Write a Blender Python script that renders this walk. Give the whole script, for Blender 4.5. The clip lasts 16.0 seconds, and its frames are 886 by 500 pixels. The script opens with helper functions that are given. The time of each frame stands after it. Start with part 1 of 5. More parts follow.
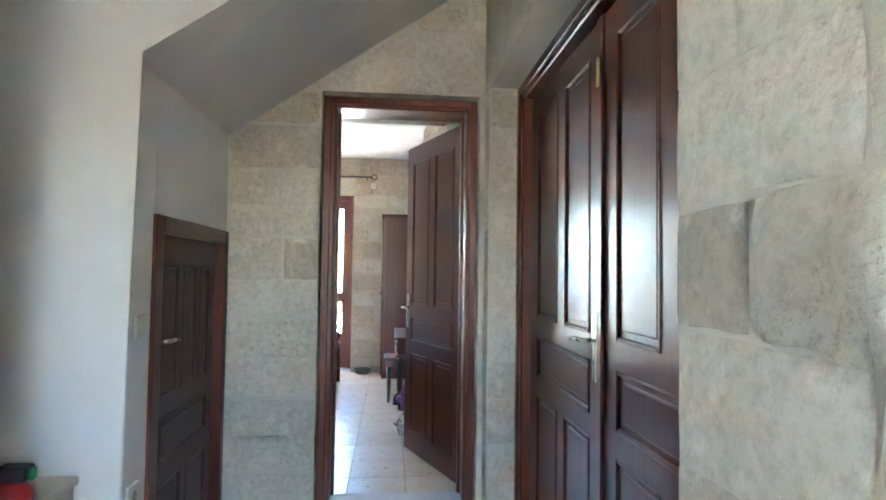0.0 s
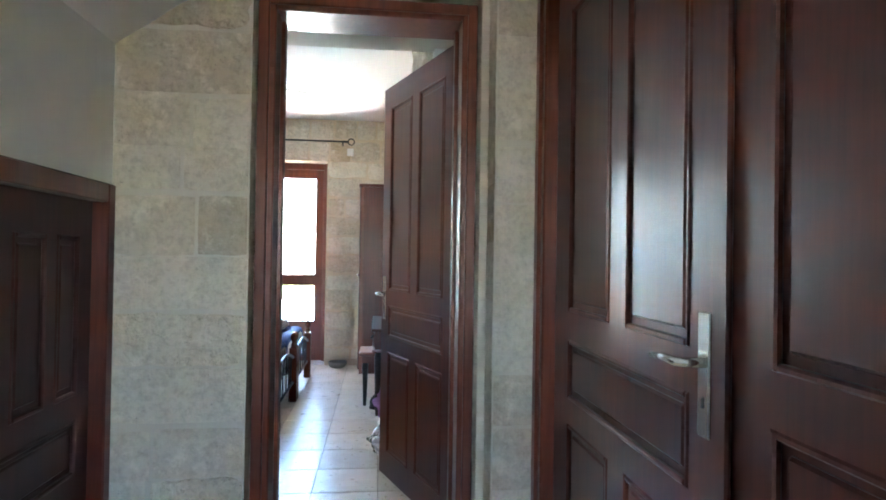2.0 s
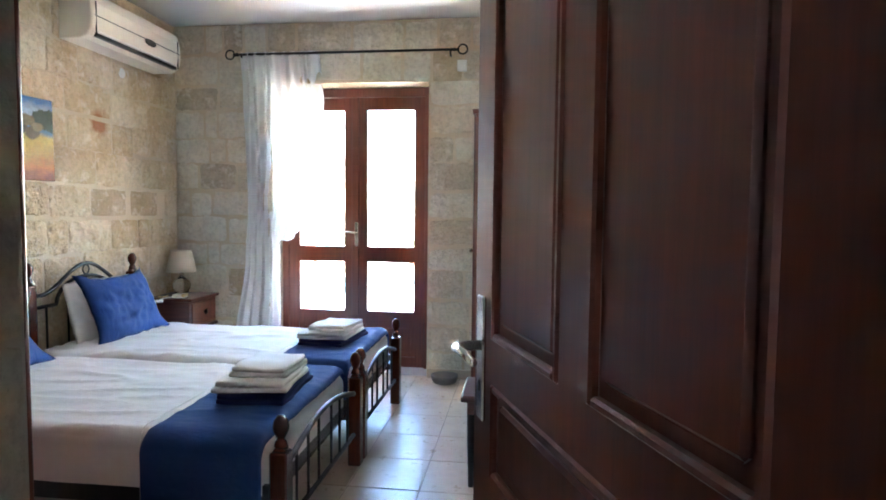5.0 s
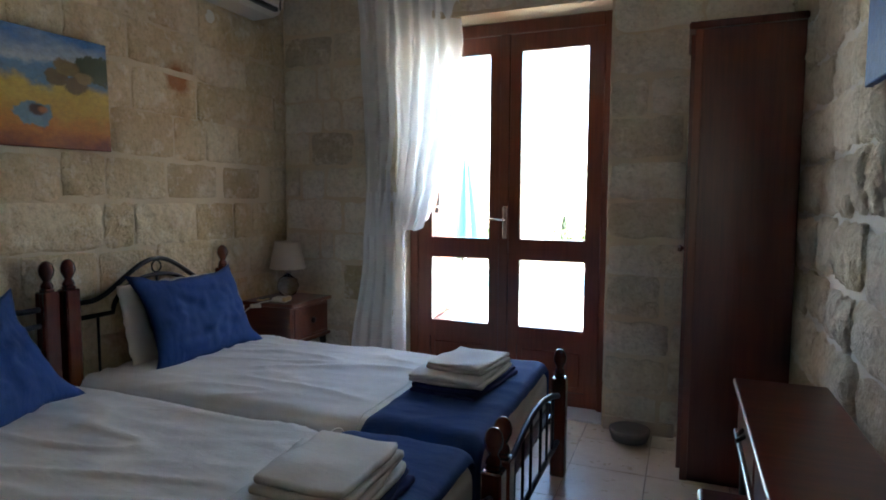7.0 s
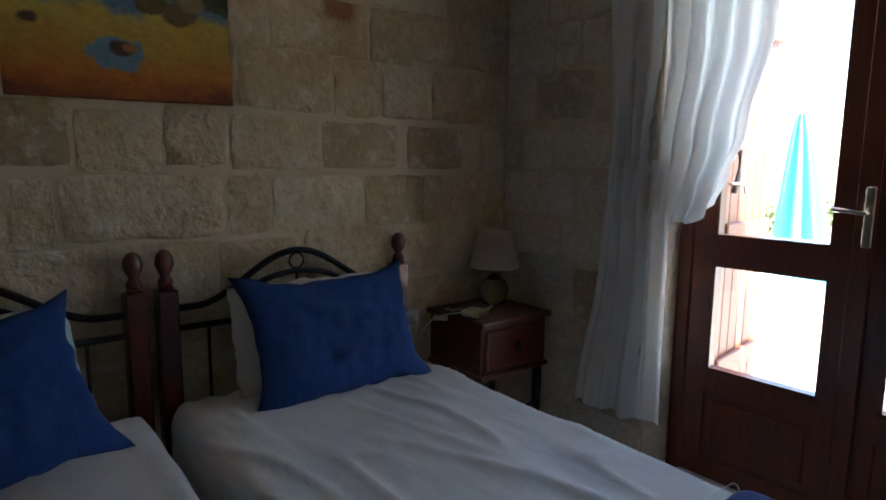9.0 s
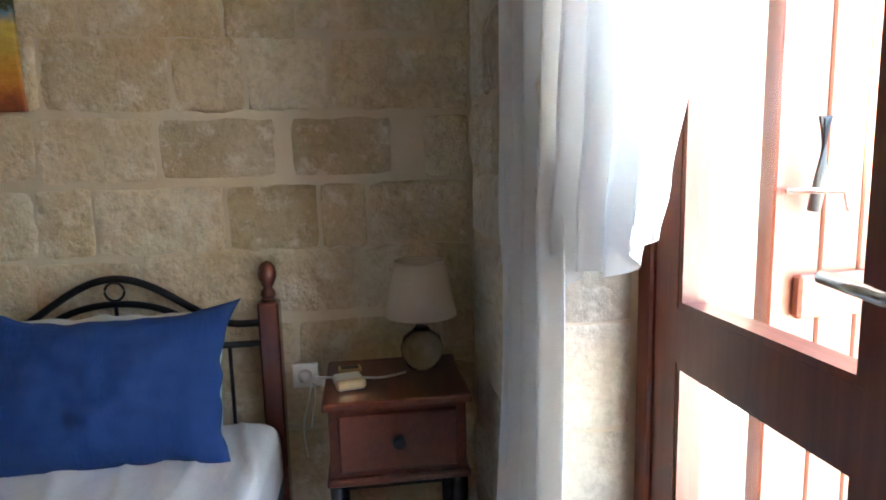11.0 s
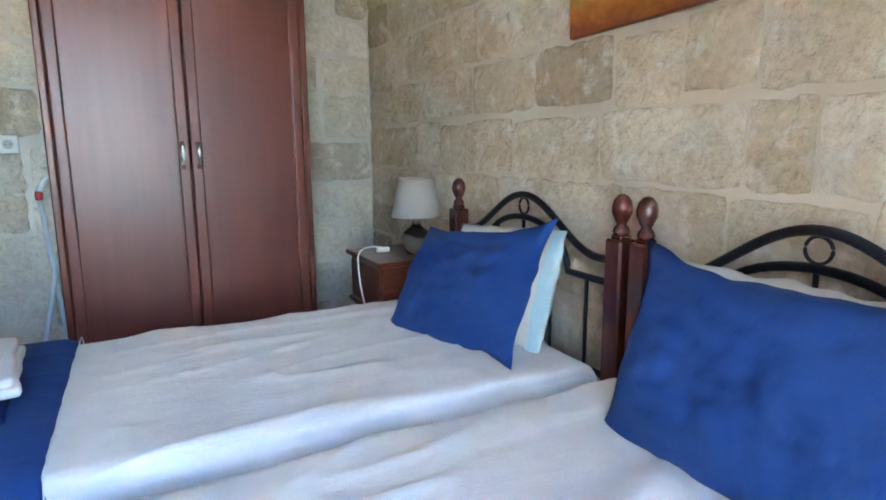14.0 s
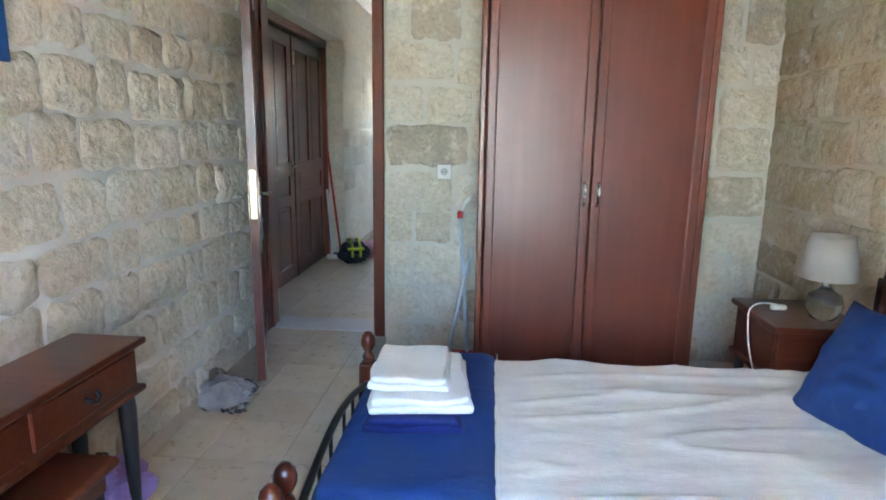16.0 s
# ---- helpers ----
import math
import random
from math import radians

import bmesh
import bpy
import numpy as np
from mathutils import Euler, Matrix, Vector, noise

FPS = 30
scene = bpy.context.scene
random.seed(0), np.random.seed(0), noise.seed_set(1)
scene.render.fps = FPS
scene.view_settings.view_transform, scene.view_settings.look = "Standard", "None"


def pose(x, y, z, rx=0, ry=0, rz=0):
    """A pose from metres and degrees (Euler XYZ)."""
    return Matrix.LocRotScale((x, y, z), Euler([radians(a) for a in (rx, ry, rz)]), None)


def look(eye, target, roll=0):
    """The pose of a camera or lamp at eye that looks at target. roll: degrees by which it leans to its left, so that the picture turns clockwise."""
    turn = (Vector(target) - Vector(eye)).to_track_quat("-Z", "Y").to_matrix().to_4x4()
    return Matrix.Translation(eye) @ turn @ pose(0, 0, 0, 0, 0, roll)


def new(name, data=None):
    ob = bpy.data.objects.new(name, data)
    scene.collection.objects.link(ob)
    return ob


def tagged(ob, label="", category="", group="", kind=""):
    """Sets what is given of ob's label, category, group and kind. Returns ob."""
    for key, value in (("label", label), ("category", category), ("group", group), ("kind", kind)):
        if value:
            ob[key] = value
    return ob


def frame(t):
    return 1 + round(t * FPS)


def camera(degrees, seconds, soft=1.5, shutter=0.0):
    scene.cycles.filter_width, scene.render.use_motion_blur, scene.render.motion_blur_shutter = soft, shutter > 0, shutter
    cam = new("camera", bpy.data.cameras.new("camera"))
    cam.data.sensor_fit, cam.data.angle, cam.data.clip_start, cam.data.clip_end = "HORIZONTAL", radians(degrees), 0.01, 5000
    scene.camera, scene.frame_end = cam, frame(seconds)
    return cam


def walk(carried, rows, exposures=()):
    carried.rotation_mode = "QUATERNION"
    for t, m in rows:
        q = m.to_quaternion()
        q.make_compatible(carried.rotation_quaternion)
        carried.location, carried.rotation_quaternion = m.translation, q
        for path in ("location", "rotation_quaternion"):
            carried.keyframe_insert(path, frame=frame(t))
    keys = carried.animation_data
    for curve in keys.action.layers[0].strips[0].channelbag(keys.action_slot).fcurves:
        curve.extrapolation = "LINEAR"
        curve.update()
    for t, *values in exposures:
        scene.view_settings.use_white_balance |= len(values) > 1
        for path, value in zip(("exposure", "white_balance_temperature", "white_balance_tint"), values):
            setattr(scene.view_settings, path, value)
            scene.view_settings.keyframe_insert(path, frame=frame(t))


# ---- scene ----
cam = camera(73.7, 16.0, soft=1.8)
PATH = [
    (0, (0.046, 0.66, 1.23), (0.219, 2.651, 1.312), 0.8),
    (0.5, (0.049, 0.748, 1.227), (0.238, 2.738, 1.3), 0.8),
    (1, (0.043, 1.004, 1.216), (0.246, 2.993, 1.278), 0.9),
    (1.5, (0.066, 1.262, 1.205), (0.274, 3.251, 1.249), 0.9),
    (2, (0.135, 1.592, 1.2), (0.35, 3.58, 1.223), 0.9),
    (2.5, (0.095, 2.001, 1.23), (0.328, 3.987, 1.223), 0.9),
    (3, (0.172, 2.364, 1.233), (0.387, 4.352, 1.204), 0.9),
    (3.5, (0.214, 2.722, 1.222), (0.385, 4.714, 1.172), 0.8),
    (4, (0.192, 3.077, 1.205), (0.19, 5.075, 1.132), 0.8),
    (4.5, (0.217, 3.395, 1.237), (0.116, 5.39, 1.139), 0.8),
    (5, (0.234, 3.749, 1.238), (-0.017, 5.729, 1.119), 0.6),
    (5.2, (0.216, 3.855, 1.243), (-0.121, 5.822, 1.11), 0.7),
    (7.3, (-0.142, 5.154, 1.193), (-0.909, 6.992, 1.011), 0.3),
    (7.5, (-0.196, 5.266, 1.227), (-0.956, 7.104, 1.014), 0.6),
    (8, (-0.3, 5.555, 1.195), (-1.191, 7.332, 0.969), 0.5),
    (8.5, (-0.348, 5.815, 1.181), (-1.662, 7.302, 0.937), 0.3),
    (8.7, (-0.403, 5.934, 1.212), (-1.82, 7.322, 0.953), 0.5),
    (11, (-0.572, 7.796, 1.22), (-2.536, 8.057, 0.945), -1.4),
    (11.5, (-0.789, 7.899, 1.209), (-2.768, 7.905, 0.919), -1.4),
    (12, (-1.012, 7.92, 1.208), (-2.972, 7.638, 0.925), -1.5),
    (12.5, (-1.181, 7.916, 1.198), (-3.035, 7.21, 0.941), -1.3),
    (13, (-1.269, 7.819, 1.173), (-2.857, 6.63, 0.914), -1.1),
    (13.5, (-1.283, 7.75, 1.089), (-2.594, 6.263, 0.826), -0.3),
    (14, (-1.236, 7.729, 1.085), (-2.134, 5.977, 0.737), -0.3),
    (14.5, (-1.189, 7.734, 1.088), (-1.692, 5.841, 0.687), 0.3),
    (15, (-1.125, 7.718, 1.139), (-1.293, 5.771, 0.712), 0.8),
    (15.5, (-1.061, 7.732, 1.206), (-1.013, 5.778, 0.781), 1.1),
    (16, (-0.997, 7.732, 1.304), (-0.84, 5.776, 0.919), 0.9),
]
EXPOSURES = [(0.0, 6.9, 5900, 10), (2.0, 6.75, 5900, 10), (3.5, 6.5, 5900, 10), (5.0, 6.3, 5900, 10), (7.3, 4.0, 6250, 10), (8.5, 3.2, 6250, 10), (11.0, 4.95, 6500, 10), (12.0, 5.45, 6500, 10), (12.5, 5.75, 6400, 10), (13.0, 6.0, 5700, 10), (14.5, 5.9, 5700, 10), (16.0, 6.15, 6000, 10)]
walk(cam, [(t, look(eye, target, roll)) for t, eye, target, roll in PATH], exposures=EXPOSURES)

# world, sun, lights, exposure
world = bpy.data.worlds.new("sky")
scene.world = world
world.use_nodes = True
wn = world.node_tree.nodes
sky = wn.new("ShaderNodeTexSky")
sky.sky_type, sky.sun_disc = "NISHITA", False
sky.sun_elevation, sky.sun_rotation = radians(52), radians(100)
wn["Background"].inputs["Strength"].default_value = 0.15
world.node_tree.links.new(sky.outputs[0], wn["Background"].inputs["Color"])
sun = new("sun", bpy.data.lights.new("sun", "SUN"))
sun.data.energy, sun.data.angle, sun.data.color = 4.2, radians(0.5), (1.0, 0.95, 0.86)
sun.matrix_world = look((0.62 * 20, -0.12 * 20, 0.79 * 20), (0, 0, 0))


# ---------- materials ----------
def mat(name, base, rough=0.6, metal=0.0):
    m = bpy.data.materials.new(name)
    m.use_nodes = True
    b = m.node_tree.nodes["Principled BSDF"]
    b.inputs["Base Color"].default_value = (*base, 1)
    b.inputs["Roughness"].default_value = rough
    b.inputs["Metallic"].default_value = metal
    return m


def node(m, kind, **settings):
    n = m.node_tree.nodes.new(kind)
    for k, v in settings.items():
        n.inputs[k].default_value = v
    return n


def wire(m, a, b):
    m.node_tree.links.new(a, b)


def where(m, scale=(1, 1, 1), world_space=True):
    """Coordinates in metres, stretched by scale."""
    mp = node(m, "ShaderNodeMapping", Scale=scale)
    if world_space:
        wire(m, node(m, "ShaderNodeNewGeometry").outputs["Position"], mp.inputs["Vector"])
    else:
        wire(m, node(m, "ShaderNodeTexCoord").outputs["Object"], mp.inputs["Vector"])
    return mp.outputs[0]


def noise_at(m, co, scale, detail=5.0, rough=0.6):
    n = node(m, "ShaderNodeTexNoise", Scale=scale, Detail=detail, Roughness=rough)
    wire(m, co, n.inputs["Vector"])
    return n.outputs[0]


def ramp(m, fac, stops):
    r = m.node_tree.nodes.new("ShaderNodeValToRGB")
    e = r.color_ramp.elements
    while len(e) < len(stops):
        e.new(0.5)
    for el, (p, c) in zip(e, stops):
        el.position, el.color = p, (*c, 1)
    wire(m, fac, r.inputs[0])
    return r.outputs[0]


def mix(m, fac, a, b, blend="MIX"):
    x = m.node_tree.nodes.new("ShaderNodeMix")
    x.data_type, x.blend_type = "RGBA", blend
    for sock, v in ((x.inputs[0], fac), (x.inputs[6], a), (x.inputs[7], b)):
        if isinstance(v, (int, float)):
            sock.default_value = v
        elif isinstance(v, tuple):
            sock.default_value = (*v, 1)
        else:
            wire(m, v, sock)
    return x.outputs[2]


def bump(m, height, strength, dist):
    b = m.node_tree.nodes["Principled BSDF"]
    bp = node(m, "ShaderNodeBump", Strength=strength, Distance=dist)
    wire(m, height, bp.inputs["Height"])
    if b.inputs["Normal"].is_linked:
        wire(m, b.inputs["Normal"].links[0].from_socket, bp.inputs["Normal"])
    wire(m, bp.outputs[0], b.inputs["Normal"])


def colour(m, socket):
    wire(m, socket, m.node_tree.nodes["Principled BSDF"].inputs["Base Color"])


def stone_mat(name, stops, stain, relief=1.0, rust=None):
    m = mat(name, (0.5, 0.42, 0.3), 0.9)
    rnd = node(m, "ShaderNodeObjectInfo").outputs["Random"]
    base = ramp(m, rnd, stops)
    co = where(m)
    big = noise_at(m, co, 4.5, 6, 0.65)
    base = mix(m, ramp(m, big, [(0.46, (0, 0, 0)), (0.68, (0.8, 0.8, 0.8))]), base, stain)
    fine = noise_at(m, co, 38, 8, 0.7)
    base = mix(m, 0.5, base, ramp(m, fine, [(0.25, (0.45, 0.42, 0.38)), (0.55, (1, 1, 1)), (0.8, (1, 1, 1))]), "MULTIPLY")
    pale = noise_at(m, co, 11, 6, 0.7)
    base = mix(m, ramp(m, pale, [(0.53, (0, 0, 0)), (0.66, (0.75, 0.75, 0.75))]), base, (0.79, 0.72, 0.60))
    vor = node(m, "ShaderNodeTexVoronoi", Scale=75.0)
    warp = mix(m, 0.04, co, noise_at(m, co, 20, 3), "ADD")
    wire(m, warp, vor.inputs["Vector"])
    pits = ramp(m, vor.outputs[0], [(0.08, (0.4, 0.4, 0.4)), (0.2, (1, 1, 1))])
    gate = ramp(m, noise_at(m, co, 7, 3), [(0.60, (0, 0, 0)), (0.70, (1, 1, 1))])
    base = mix(m, gate, base, mix(m, 1.0, base, pits, "MULTIPLY"))
    if rust:
        d = node(m, "ShaderNodeVectorMath")
        d.operation = "DISTANCE"
        wire(m, mix(m, 0.12, co, noise_at(m, co, 16, 5), "ADD"), d.inputs[0])
        d.inputs[1].default_value = tuple(v + 0.06 for v in rust)
        base = mix(m, ramp(m, d.outputs["Value"], [(0.05, (0.85, 0.85, 0.85)), (0.10, (0, 0, 0))]), base, (0.36, 0.12, 0.035))
    colour(m, base)
    bump(m, noise_at(m, co, 14, 6, 0.6), 0.7 * relief, 0.02)
    bump(m, fine, 0.5 * relief, 0.006)
    return m


STONE_WEST = stone_mat("limestone_warm", [(0.0, (0.72, 0.59, 0.40)), (0.35, (0.66, 0.53, 0.34)), (0.62, (0.76, 0.65, 0.47)), (0.9, (0.62, 0.50, 0.32)), (1.0, (0.46, 0.35, 0.21))], (0.53, 0.38, 0.20), 2.3, (-2.45, 7.28, 1.80))
STONE_PALE = stone_mat("limestone_pale", [(0.0, (0.76, 0.71, 0.60)), (0.4, (0.73, 0.67, 0.54)), (0.75, (0.69, 0.62, 0.49)), (0.95, (0.58, 0.50, 0.37)), (1.0, (0.46, 0.39, 0.29))], (0.64, 0.55, 0.40), 2.4)
STONE_HALL = stone_mat("limestone_sawn", [(0.0, (0.72, 0.67, 0.56)), (0.6, (0.69, 0.64, 0.53)), (0.92, (0.63, 0.57, 0.46)), (1.0, (0.50, 0.44, 0.34))], (0.62, 0.55, 0.42), 0.9)
STONE_DARK = stone_mat("limestone_weathered", [(0.0, (0.44, 0.34, 0.20)), (1.0, (0.52, 0.42, 0.27))], (0.62, 0.52, 0.38), 1.3)


def plaster_mat(name, base, dirt, strength=0.35, scale=30):
    m = mat(name, base, 0.85)
    co = where(m)
    f = noise_at(m, co, 2.2, 6)
    colour(m, mix(m, ramp(m, f, [(0.4, (0, 0, 0)), (0.75, (1, 1, 1))]), base, dirt))
    bump(m, noise_at(m, co, scale, 6), strength, 0.004)
    return m


MORTAR = plaster_mat("lime_mortar", (0.62, 0.51, 0.35), (0.70, 0.61, 0.46), 1.0, 12)
MORTAR_HALL = plaster_mat("hall_mortar", (0.66, 0.62, 0.53), (0.58, 0.53, 0.43), 0.9, 16)
MORTAR_WHITE = plaster_mat("white_mortar", (0.76, 0.73, 0.67), (0.68, 0.64, 0.56), 1.0, 14)
PLASTER = plaster_mat("white_plaster", (0.80, 0.79, 0.76), (0.76, 0.745, 0.71), 0.12, 18)
CEILING = plaster_mat("ceiling_paint", (0.84, 0.83, 0.80), (0.81, 0.80, 0.77), 0.08, 14)
TERRACE = plaster_mat("terrace_stone", (0.62, 0.58, 0.50), (0.54, 0.50, 0.43), 0.4, 12)


def wood_mat(name, dark, light, rough, grain=(60, 60, 3), coat=0.25):
    m = mat(name, dark, rough)
    co = where(m, grain, False)
    g = noise_at(m, co, 1.0, 6, 0.65)
    c = ramp(m, g, [(0.3, dark), (0.7, light)])
    slow = noise_at(m, where(m), 1.6, 3)
    c = mix(m, 0.35, c, ramp(m, slow, [(0.3, (0.6, 0.6, 0.6)), (0.7, (1, 1, 1))]), "MULTIPLY")
    colour(m, c)
    bump(m, g, 0.12, 0.002)
    b = m.node_tree.nodes["Principled BSDF"]
    b.inputs["Coat Weight"].default_value, b.inputs["Coat Roughness"].default_value = coat, 0.22
    return m


DOOR_WOOD = wood_mat("mahogany_door", (0.082, 0.016, 0.009), (0.140, 0.030, 0.015), 0.34, coat=0.15)
FRAME_WOOD = wood_mat("mahogany_frame", (0.13, 0.030, 0.015), (0.22, 0.056, 0.025), 0.36)
DOOR_DARK = wood_mat("dark_mahogany", (0.048, 0.011, 0.008), (0.078, 0.018, 0.012), 0.5, coat=0.1)
WARDROBE_WOOD = wood_mat("cherry_laminate", (0.145, 0.034, 0.019), (0.185, 0.046, 0.026), 0.36, (25, 25, 1.5), 0.1)
FURN_WOOD = wood_mat("cherry_stain", (0.075, 0.015, 0.008), (0.15, 0.034, 0.014), 0.28, (4, 50, 50), 0.5)
POST_WOOD = wood_mat("turned_mahogany", (0.075, 0.016, 0.009), (0.135, 0.032, 0.015), 0.26, (50, 50, 4), 0.5)
SHUTTER_WOOD = wood_mat("shutter_wood", (0.20, 0.07, 0.038), (0.29, 0.11, 0.058), 0.55, (50, 50, 3), 0.1)
BLACK_WOOD = wood_mat("black_lacquer", (0.012, 0.012, 0.014), (0.022, 0.022, 0.024), 0.35, (50, 50, 4), 0.2)
IRON = mat("black_iron", (0.014, 0.014, 0.016), 0.38, 0.4)
CHROME = mat("satin_chrome", (0.72, 0.70, 0.66), 0.22, 1.0)
BRASS = mat("brushed_brass", (0.70, 0.56, 0.32), 0.3, 1.0)
WHITE_PLASTIC = mat("white_plastic", (0.80, 0.79, 0.75), 0.4)
CREAM_PLASTIC = mat("ivory_plastic", (0.76, 0.72, 0.62), 0.42)
DARK_PLASTIC = mat("dark_plastic", (0.03, 0.035, 0.035), 0.35)
RED_PLASTIC = mat("red_plastic", (0.42, 0.02, 0.02), 0.4)
GREEN_PLASTIC = mat("green_plastic", (0.02, 0.22, 0.07), 0.4)
YELLOW_PLASTIC = mat("yellow_cloth", (0.62, 0.66, 0.06), 0.6)
PINK_CLOTH = mat("pink_cloth", (0.55, 0.28, 0.36), 0.8)
ALU = mat("grey_aluminium", (0.70, 0.76, 0.78), 0.4, 0.3)
BEIGE_BOARD = plaster_mat("beige_board", (0.46, 0.38, 0.29), (0.40, 0.33, 0.25), 0.1)


def tile_mat():
    m = mat("floor_tile", (0.55, 0.45, 0.33), 0.28)
    co = where(m)
    rnd = node(m, "ShaderNodeObjectInfo").outputs["Random"]
    c = ramp(m, rnd, [(0.0, (0.55, 0.455, 0.335)), (1.0, (0.60, 0.505, 0.385))])
    f = noise_at(m, co, 7, 8, 0.7)
    c = mix(m, 0.6, c, ramp(m, f, [(0.25, (0.72, 0.66, 0.58)), (0.6, (1, 1, 1))]), "MULTIPLY")
    colour(m, c)
    r = ramp(m, noise_at(m, co, 18, 5), [(0.3, (0.24, 0.24, 0.24)), (0.7, (0.42, 0.42, 0.42))])
    wire(m, r, m.node_tree.nodes["Principled BSDF"].inputs["Roughness"])
    bump(m, noise_at(m, co, 5, 3), 0.06, 0.004)
    return m


TILE = tile_mat()
GROUT = plaster_mat("grout", (0.36, 0.30, 0.24), (0.28, 0.23, 0.18), 0.5, 60)
MARBLE = plaster_mat("threshold_marble", (0.60, 0.60, 0.60), (0.48, 0.48, 0.50), 0.05)
SKIRT_TILE = plaster_mat("skirting_tile", (0.52, 0.43, 0.33), (0.46, 0.37, 0.27), 0.1)


def cloth_mat(name, base, weave=700, trans=0.0, dirt=0.9, crease=0.0):
    m = mat(name, base, 0.85)
    co = where(m)
    b = m.node_tree.nodes["Principled BSDF"]
    b.inputs["Sheen Weight"].default_value = 0.0
    f = noise_at(m, co, 9, 5)
    colour(m, mix(m, ramp(m, f, [(0.35, (0, 0, 0)), (0.7, (1, 1, 1))]), base, tuple(v * dirt for v in base)))
    bump(m, noise_at(m, co, weave, 2), 0.25, 0.0015)
    if crease:
        bump(m, noise_at(m, where(m, (9, 26, 9)), 1.0, 6, 0.65), crease, 0.01)
    if trans:
        tr = node(m, "ShaderNodeBsdfTranslucent", Color=(*base, 1))
        mx = node(m, "ShaderNodeMixShader", Fac=trans)
        wire(m, b.outputs[0], mx.inputs[1])
        wire(m, tr.outputs[0], mx.inputs[2])
        wire(m, mx.outputs[0], m.node_tree.nodes["Material Output"].inputs["Surface"])
    return m


SHEET = cloth_mat("white_sheet", (0.80, 0.77, 0.72), crease=0.35)
TOWEL = cloth_mat("white_terry", (0.80, 0.78, 0.73), 260, crease=0.2)
BLUE = cloth_mat("royal_blue_cotton", (0.010, 0.050, 0.19), crease=0.7, dirt=0.93)
BLUE_TOWEL = cloth_mat("navy_terry", (0.006, 0.016, 0.12), 260)
PILLOW_WHITE = cloth_mat("ivory_pillowcase", (0.74, 0.70, 0.61), crease=0.3)
PILLOW_AQUA = cloth_mat("aqua_pillow_end", (0.52, 0.70, 0.69), crease=0.4)
VOILE = cloth_mat("white_voile", (0.88, 0.88, 0.87), 900, trans=0.4, dirt=0.97)
SHADE = cloth_mat("linen_shade", (0.66, 0.59, 0.49), 400, trans=0.25)
PURPLE = cloth_mat("lilac_plastic_bag", (0.34, 0.22, 0.48), 40)
BLACK_CLOTH = cloth_mat("black_nylon", (0.016, 0.018, 0.022), 300)
PARASOL_BLUE = cloth_mat("light_blue_canvas", (0.10, 0.42, 0.62), 300)


def glass_mat(name, tint=(1, 1, 1), rough=0.0):
    m = mat(name, tint, rough)
    b = m.node_tree.nodes["Principled BSDF"]
    b.inputs["Transmission Weight"].default_value, b.inputs["IOR"].default_value = 1.0, 1.45
    return m


def pane_mat():
    """Thin window glass: clear with a weak mirror."""
    m = mat("window_glass", (1, 1, 1), 0.0)
    clear = node(m, "ShaderNodeBsdfTransparent", Color=(0.96, 0.97, 0.97, 1))
    gloss = node(m, "ShaderNodeBsdfGlossy", Roughness=0.0)
    mx = node(m, "ShaderNodeMixShader", Fac=0.04)
    wire(m, clear.outputs[0], mx.inputs[1])
    wire(m, gloss.outputs[0], mx.inputs[2])
    wire(m, mx.outputs[0], m.node_tree.nodes["Material Output"].inputs["Surface"])
    return m


PANE = pane_mat()
LAMP_GLASS = glass_mat("smoked_glass", (0.80, 0.80, 0.78), 0.12)
BAG_FILM = glass_mat("clear_bag_film", (0.92, 0.93, 0.95), 0.25)
WATER = mat("pool_water", (0.10, 0.45, 0.55), 0.05)


def foliage_mat(name, a, b):
    m = mat(name, a, 0.6)
    g = node(m, "ShaderNodeNewGeometry").outputs["Random Per Island"]
    colour(m, ramp(m, g, [(0.0, a), (1.0, b)]))
    return m


LEAF = foliage_mat("shrub_leaf", (0.045, 0.075, 0.022), (0.13, 0.16, 0.06))
LEAF_DARK = foliage_mat("cypress_leaf", (0.02, 0.04, 0.015), (0.05, 0.08, 0.03))
BARK = plaster_mat("bark", (0.14, 0.10, 0.07), (0.08, 0.06, 0.04), 0.9, 40)
EARTH = plaster_mat("dry_ground", (0.30, 0.24, 0.16), (0.20, 0.19, 0.10), 0.8, 3)


